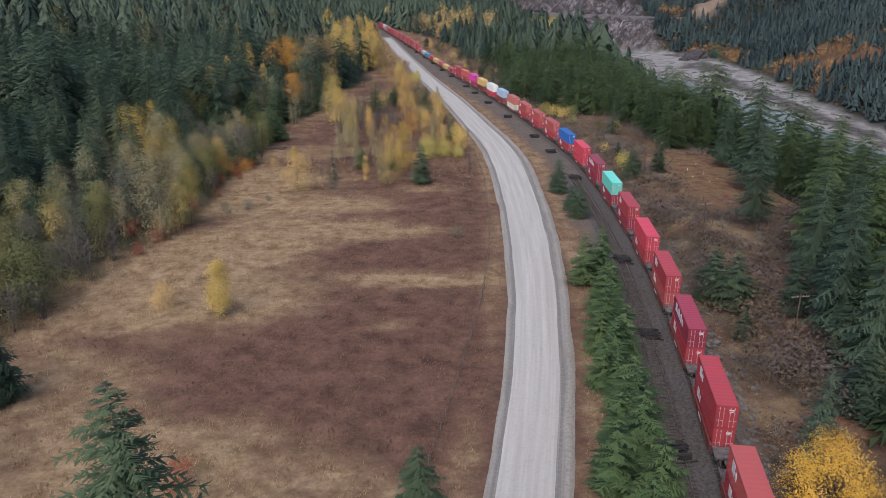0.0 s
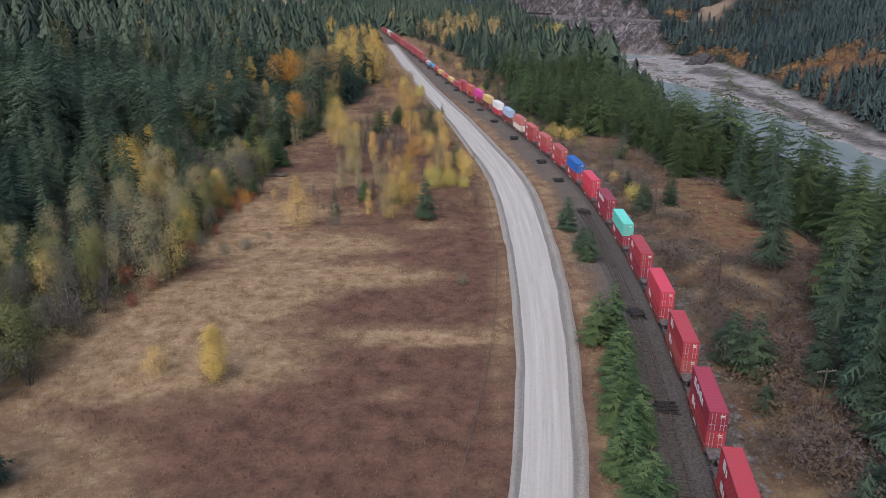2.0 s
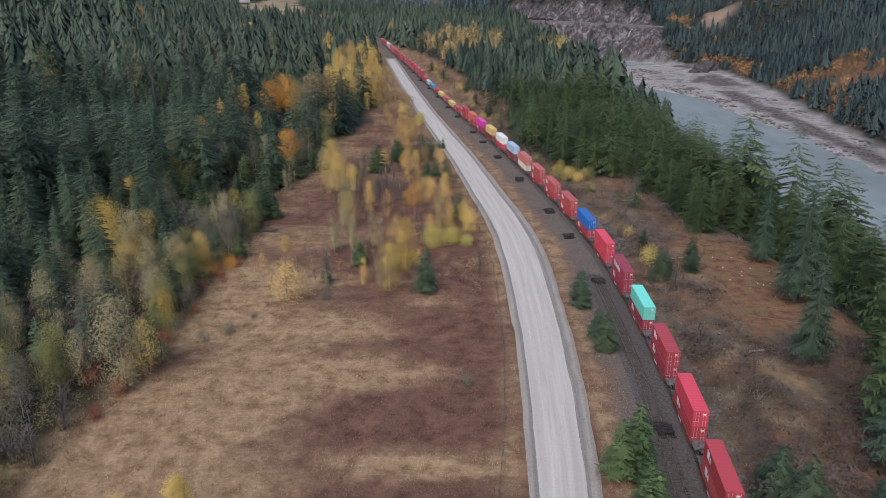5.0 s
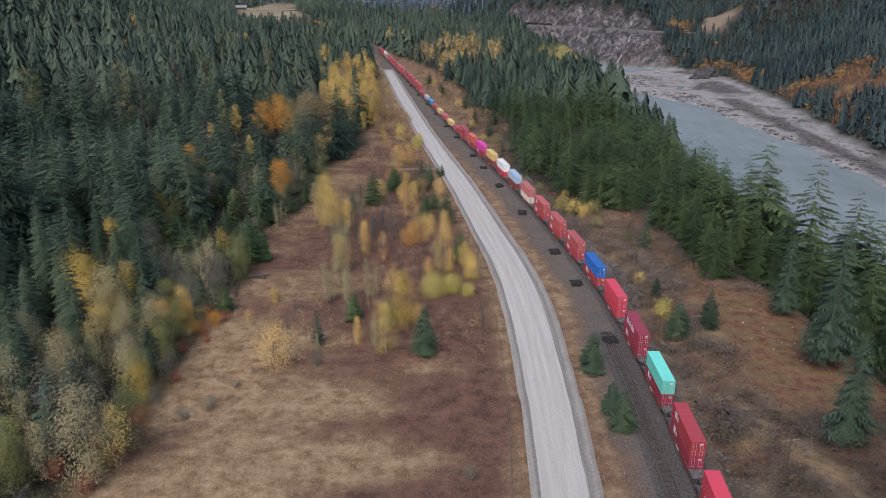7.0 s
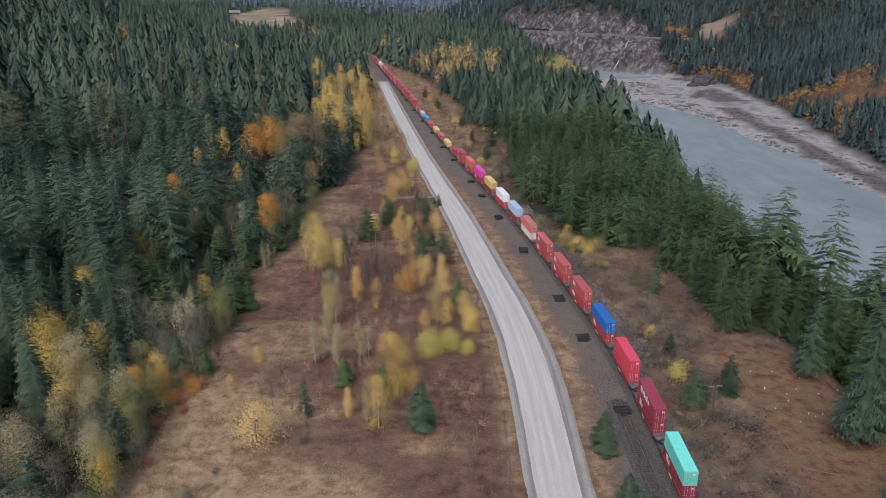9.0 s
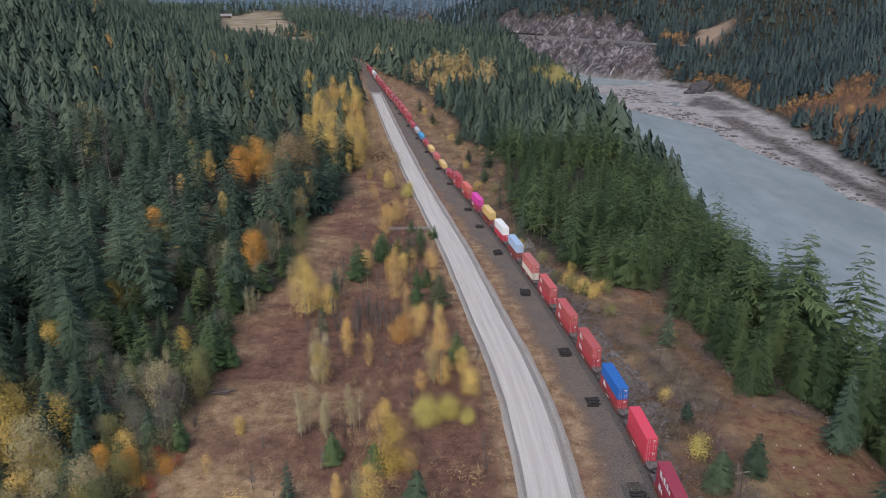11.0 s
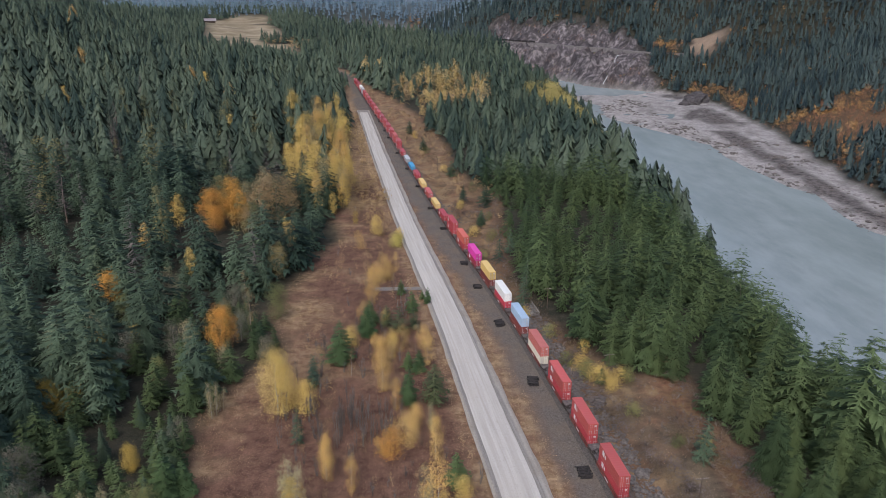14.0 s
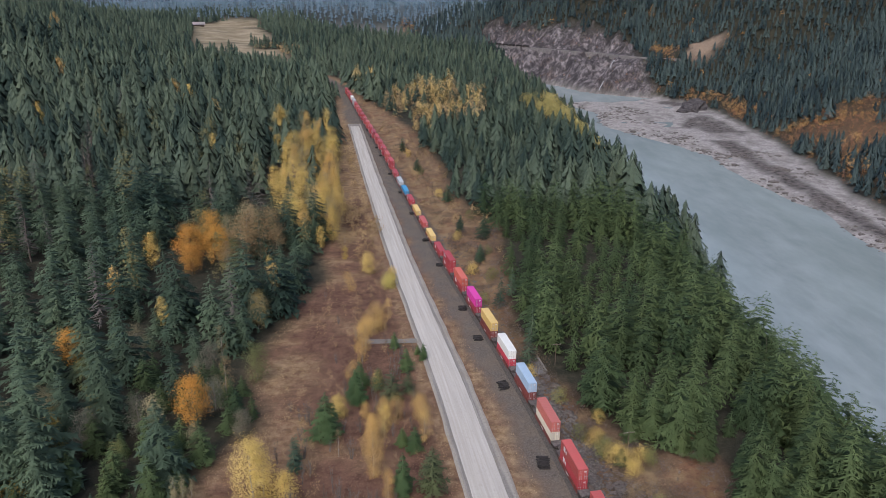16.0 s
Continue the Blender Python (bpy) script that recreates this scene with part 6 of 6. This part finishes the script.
# ---- poles, fences, graves, house ----
def utility_pole():
    ob = tagged(new("utility_pole"), "brown wooden utility pole with a crossarm", "utility pole", "poles along the railway")
    bm = bmesh.new()
    rod(bm, (0, 0, -0.5), (0, 0, 7.6), 0.15, 0.1, 8)
    part("pole", bm, M_POLE, ob)
    bm = bmesh.new()
    box(bm, -1.5, 1.5, -0.06, 0.06, 7.0, 7.14, 0.01)
    part("crossarm", bm, M_POST, ob)
    for x in (-1.35, -0.9, -0.45, 0.45, 0.9, 1.35):
        bm = bmesh.new()
        rod(bm, (x, 0, 7.14), (x, 0, 7.3), 0.05, 0.03, 6)
        part("insulator", bm, M_ROD, ob, "pale glass insulator")
    return ob


first_pole = utility_pole()
for i, (x, y) in enumerate([(53.1, 101.4), (55.4, 150), (55, 198), (53.6, 247), (47.6, 302), (38, 350), (20.8, 440), (4.2, 545), (-13.8, 658)]):
    m = pose(x, y, stand(x, y), 0, float(rng.normal(0, 1.5)), 8)
    if i == 0:
        first_pole.matrix_basis = m
    else:
        copy_thing(first_pole, m)

fence = tagged(new("wire_fence"), "old wire fence with grey wooden posts along the meadow", "fence")
bm = bmesh.new()
rod(bm, (0, 0, -0.2), (0, 0, 1.25), 0.07, 0.06, 6)
POST = mesh_bm("post", bm, M_POST)
fy_ = np.arange(58, 246, 3.2)
fence_x = spline([(50, -6), (81, 0.4), (103, 4.4), (141, 9.2), (180, 11.0), (214, 10.9), (250, 8)])
for yy in fy_:
    xx = float(fence_x(yy))
    put("post", POST, fence, "", pose(xx, float(yy), stand(xx, yy), float(rng.normal(0, 4)), float(rng.normal(0, 4)), 0))
for hgt in (0.4, 0.75, 1.1):
    bm = bmesh.new()
    for a, b in zip(fy_[:-1], fy_[1:]):
        rod(bm, (fence_x(a), a, stand(fence_x(a), a) + hgt), (fence_x(b), b, stand(fence_x(b), b) + hgt), 0.012, sides=3)
    part("wire", bm, M_WIRE, fence)

yard = tagged(new("yard_fence"), "low pale rail fence round the small graveyard", "fence")
for a, b in (((65, 179), (66, 214)), ((65, 179), (88, 172)), ((66, 214), (70, 222)), ((88, 172), (93, 215))):
    bm = bmesh.new()
    rod(bm, (*a, stand(*a) + 0.8), (*b, stand(*b) + 0.8), 0.05, sides=5)
    part("rail", bm, M_POST, yard)
    for q in np.linspace(0, 1, 9):
        xx, yy = a[0] + (b[0] - a[0]) * q, a[1] + (b[1] - a[1]) * q
        put("post", POST, yard, "", pose(xx, yy, stand(xx, yy) - 0.3))


def grave_marker():
    ob = tagged(new("grave_marker"), "small white wooden cross on the mossy graveyard", "grave marker", "graveyard markers")
    bm = bmesh.new()
    box(bm, -0.09, 0.09, -0.05, 0.05, -0.1, 1.15, 0.015)
    part("upright", bm, M_MARKER, ob)
    bm = bmesh.new()
    box(bm, -0.38, 0.38, -0.055, 0.055, 0.68, 0.86, 0.015)
    part("arm", bm, M_MARKER, ob)
    return ob


first_mark = grave_marker()
for i, (x, y) in enumerate([(70, 208), (75, 216), (77, 208), (75, 198), (82, 200), (76, 197), (74, 206), (72, 195), (88, 211), (70, 216), (78, 198), (81, 206), (73, 203), (79, 194), (84, 197), (69, 200), (80, 213), (76, 190)]):
    m = pose(x, y, stand(x, y), 0, float(rng.normal(0, 5)), float(rng.normal(0, 15))) @ Matrix.Diagonal((0.55, 0.7, 0.6, 1))
    if i == 0:
        first_mark.matrix_basis = m
    else:
        copy_thing(first_mark, m)


def far_house(x, y):
    ob = tagged(new("farmhouse"), "low dark farmhouse with a pale gabled roof on the far meadow", "house")
    ob.matrix_basis = pose(x, y, stand(x, y), 0, 0, 15)
    bm = bmesh.new()
    box(bm, -11, 11, -5, 5, -2, 4)
    part("wall", bm, M_POLE, ob)
    bm = bmesh.new()
    for s in (-1, 1):
        q = [bm.verts.new(p) for p in ((-13, s * 7, 3.4), (13, s * 7, 3.4), (13, 0, 8.5), (-13, 0, 8.5))]
        bm.faces.new(q if s < 0 else q[::-1])
    bmesh.ops.solidify(bm, geom=bm.faces[:], thickness=0.3)
    part("roof", bm, M_ROD, ob, "pale metal roof")
    for xx in (-7, -2, 3, 8):
        bm = bmesh.new()
        box(bm, xx - 0.9, xx + 0.9, -5.08, -4.9, 1.2, 2.8)
        part("window", bm, M_RAIL, ob)


far_house(-451, 1760)

logs = tagged(new("log_heap"), "heap of grey broken logs at the forest edge", "logs")
for i in range(9):
    bm = bmesh.new()
    a = rng.uniform(-0.5, 0.5)
    c = Vector((float(rng.normal(0, 1.2)), float(rng.normal(0, 0.8)), 0.25 + 0.22 * (i // 3)))
    d = Vector((math.cos(a), math.sin(a), float(rng.normal(0, 0.08)))) * float(rng.uniform(1.5, 3.2))
    rod(bm, c - d, c + d, 0.2, 0.13, 7)
    part("log", bm, M_BARK, logs)
logs.matrix_basis = pose(-54, 240, stand(-54, 240))


# ---- the line across the river ----
def ledge_points(level):
    out = []
    for yy in np.arange(1462, 1790, 8.0):
        xs = far_bank(yy) + np.arange(2, 220, 2.0)
        zs = height(xs, np.full(len(xs), yy))
        over = np.nonzero(zs > level)[0]
        if len(over):
            out.append((float(xs[over[0]]), float(yy)))
    return np.array(out)


LEDGE = ledge_points(LINE_Z - 1.5)
for _ in range(6):
    LEDGE[1:-1] = (LEDGE[:-2] + LEDGE[1:-1] * 2 + LEDGE[2:]) / 4
d = np.gradient(LEDGE, axis=0)
side_ = np.stack([-d[:, 1], d[:, 0]], -1) / np.linalg.norm(d, axis=1)[:, None]
inner, outer = LEDGE - side_ * 8, LEDGE + side_ * 1
n_ = len(LEDGE)
v = np.concatenate([np.c_[inner, np.full(n_, LINE_Z + 1)], np.c_[outer, np.full(n_, LINE_Z + 1)], np.c_[outer + side_ * 2, np.full(n_, LINE_Z - 8)]])
i = np.arange(n_ - 1)
f = np.concatenate([np.stack([i + k * n_, i + k * n_ + 1, i + (k + 1) * n_ + 1, i + (k + 1) * n_], -1) for k in range(2)])
tagged(new("ledge", mesh_from("ledge", v, f, plain("cliff_gravel", (0.1, 0.09, 0.088), (0.2, 0.18, 0.172), 3.0))), "pale gravel ledge of a second railway cut into the cliff", "railway", kind="structure")


def tank_car():
    ob = tagged(new("tank_car"), "small dark tank car on the far cliff line", "rail car", "cars of the far train")
    bm = bmesh.new()
    rod(bm, (0, -7, 2.9), (0, 7, 2.9), 1.5, sides=10)
    part("tank", bm, M_PILE, ob)
    bm = bmesh.new()
    box(bm, -1.2, 1.2, -8, 8, 0.9, 1.4)
    part("underframe", bm, M_WHEEL, ob)
    for y in (-6, 6):
        bm = bmesh.new()
        box(bm, -1.1, 1.1, y - 1.3, y + 1.3, 0, 0.9, 0.1)
        part("bogie", bm, M_WHEEL, ob)
    return ob


arc = np.concatenate([[0], np.cumsum(np.linalg.norm(np.diff(LEDGE, axis=0), axis=1))])
first_tank = tank_car()
for k in range(7):
    s = arc[-1] - 20 - k * 17.5
    x, y = float(np.interp(s, arc, LEDGE[:, 0])), float(np.interp(s, arc, LEDGE[:, 1]))
    x2, y2 = float(np.interp(s + 2, arc, LEDGE[:, 0])), float(np.interp(s + 2, arc, LEDGE[:, 1]))
    m = pose(x, y, LINE_Z + 1, 0, 0, math.degrees(math.atan2(-(x2 - x), y2 - y)))
    if k == 0:
        first_tank.matrix_basis = m
    else:
        copy_thing(first_tank, m)


# ---- side path and concrete pad ----
v = np.array([(q * -1.0 - 1.5, 367 + (fbm(q, 0.0, 6, 2, 5) - 0.5) * 1.5 + s, 0.06 - 0.01 * q) for q in np.arange(0, 22, 2.0) for s in (-1.6, 1.6)])
v[:, 2] = np.maximum(v[:, 2], height(v[:, 0], v[:, 1]) + 0.05)
i = np.arange(0, len(v) - 2, 2)
tagged(new("path", mesh_from("path", v, np.stack([i, i + 1, i + 3, i + 2], -1), M_SHOULDER, True)), "short pale gravel path off the road into the meadow", "path", kind="structure")

M_CONCRETE = plain("grey_concrete", (0.16, 0.15, 0.14), (0.3, 0.285, 0.27), 0.8)
pad = tagged(new("concrete_abutment"), "grey concrete abutment beside the railway", "abutment")
bm = bmesh.new()
box(bm, -2.6, 2.6, -5.0, 5.0, -1.5, 0.5, 0.06)
part("slab", bm, M_CONCRETE, pad)
bm = bmesh.new()
box(bm, 2.2, 2.6, -5.0, 5.0, 0.5, 1.3, 0.04)
part("parapet", bm, M_CONCRETE, pad)
pad.matrix_basis = pose(31.8, 351, stand(31.8, 351), 0, 0, 8)


# ---- dark rock and small falls at the river bend ----
def rocky_knob(x, y, r, h, seed):
    g = random.Random(seed)
    bm = bmesh.new()
    bmesh.ops.create_icosphere(bm, subdivisions=3, radius=1.0)
    for v in bm.verts:
        k = 0.6 + 0.8 * float(fbm(v.co.x * 3 + seed, v.co.y * 3 + v.co.z * 2, 1.0, 3, 421)) + g.uniform(-0.06, 0.06)
        v.co = Vector((v.co.x * r * k, v.co.y * r * 1.3 * k, v.co.z * h * k))
    me = mesh_bm("rocky_knob", bm, M_KNOB)
    ob = tagged(new("rocky_knob", me), "dark rocky knob on the gravel bar at the river bend", "rock", "rocks at the bend")
    ob.matrix_basis = pose(x, y, stand(x, y), 0, 0, g.uniform(0, 360))


M_KNOB = plain("dark_wet_rock", (0.022, 0.02, 0.021), (0.10, 0.088, 0.088), 4.0)
for k, (x, y, r, h) in enumerate(((410, 1268, 12, 10), (424, 1282, 15, 15), (398, 1258, 7, 5), (430, 1300, 10, 9))):
    rocky_knob(x, y, r, h, 40 + k)


def waterfall(x, y, start, run, wide):
    q = np.arange(start, start + run + 0.1, 2.0)
    mx, my = x + 0.7071 * q + np.sin(q * 0.5) * 0.8, y + 0.7071 * q
    z = height(mx, my) + 0.7
    v = np.stack([np.stack([mx - s * wide * 0.7071, my + s * wide * 0.7071, z], -1) for s in (-0.5, 0.5)], 1).reshape(-1, 3)
    i = np.arange(0, len(v) - 2, 2)
    tagged(new("waterfall", mesh_from("waterfall", v, np.stack([i, i + 1, i + 3, i + 2], -1), M_FOAM, True)), "thin white stream falling down the cliff into the river", "waterfall")


M_FOAM = plain("white_falling_water", (0.3, 0.32, 0.33), (0.62, 0.64, 0.65), 2.0, 0.4)
waterfall(312, 1452, 1, 16, 1.3)
waterfall(316, 1456, 32, 16, 1.1)
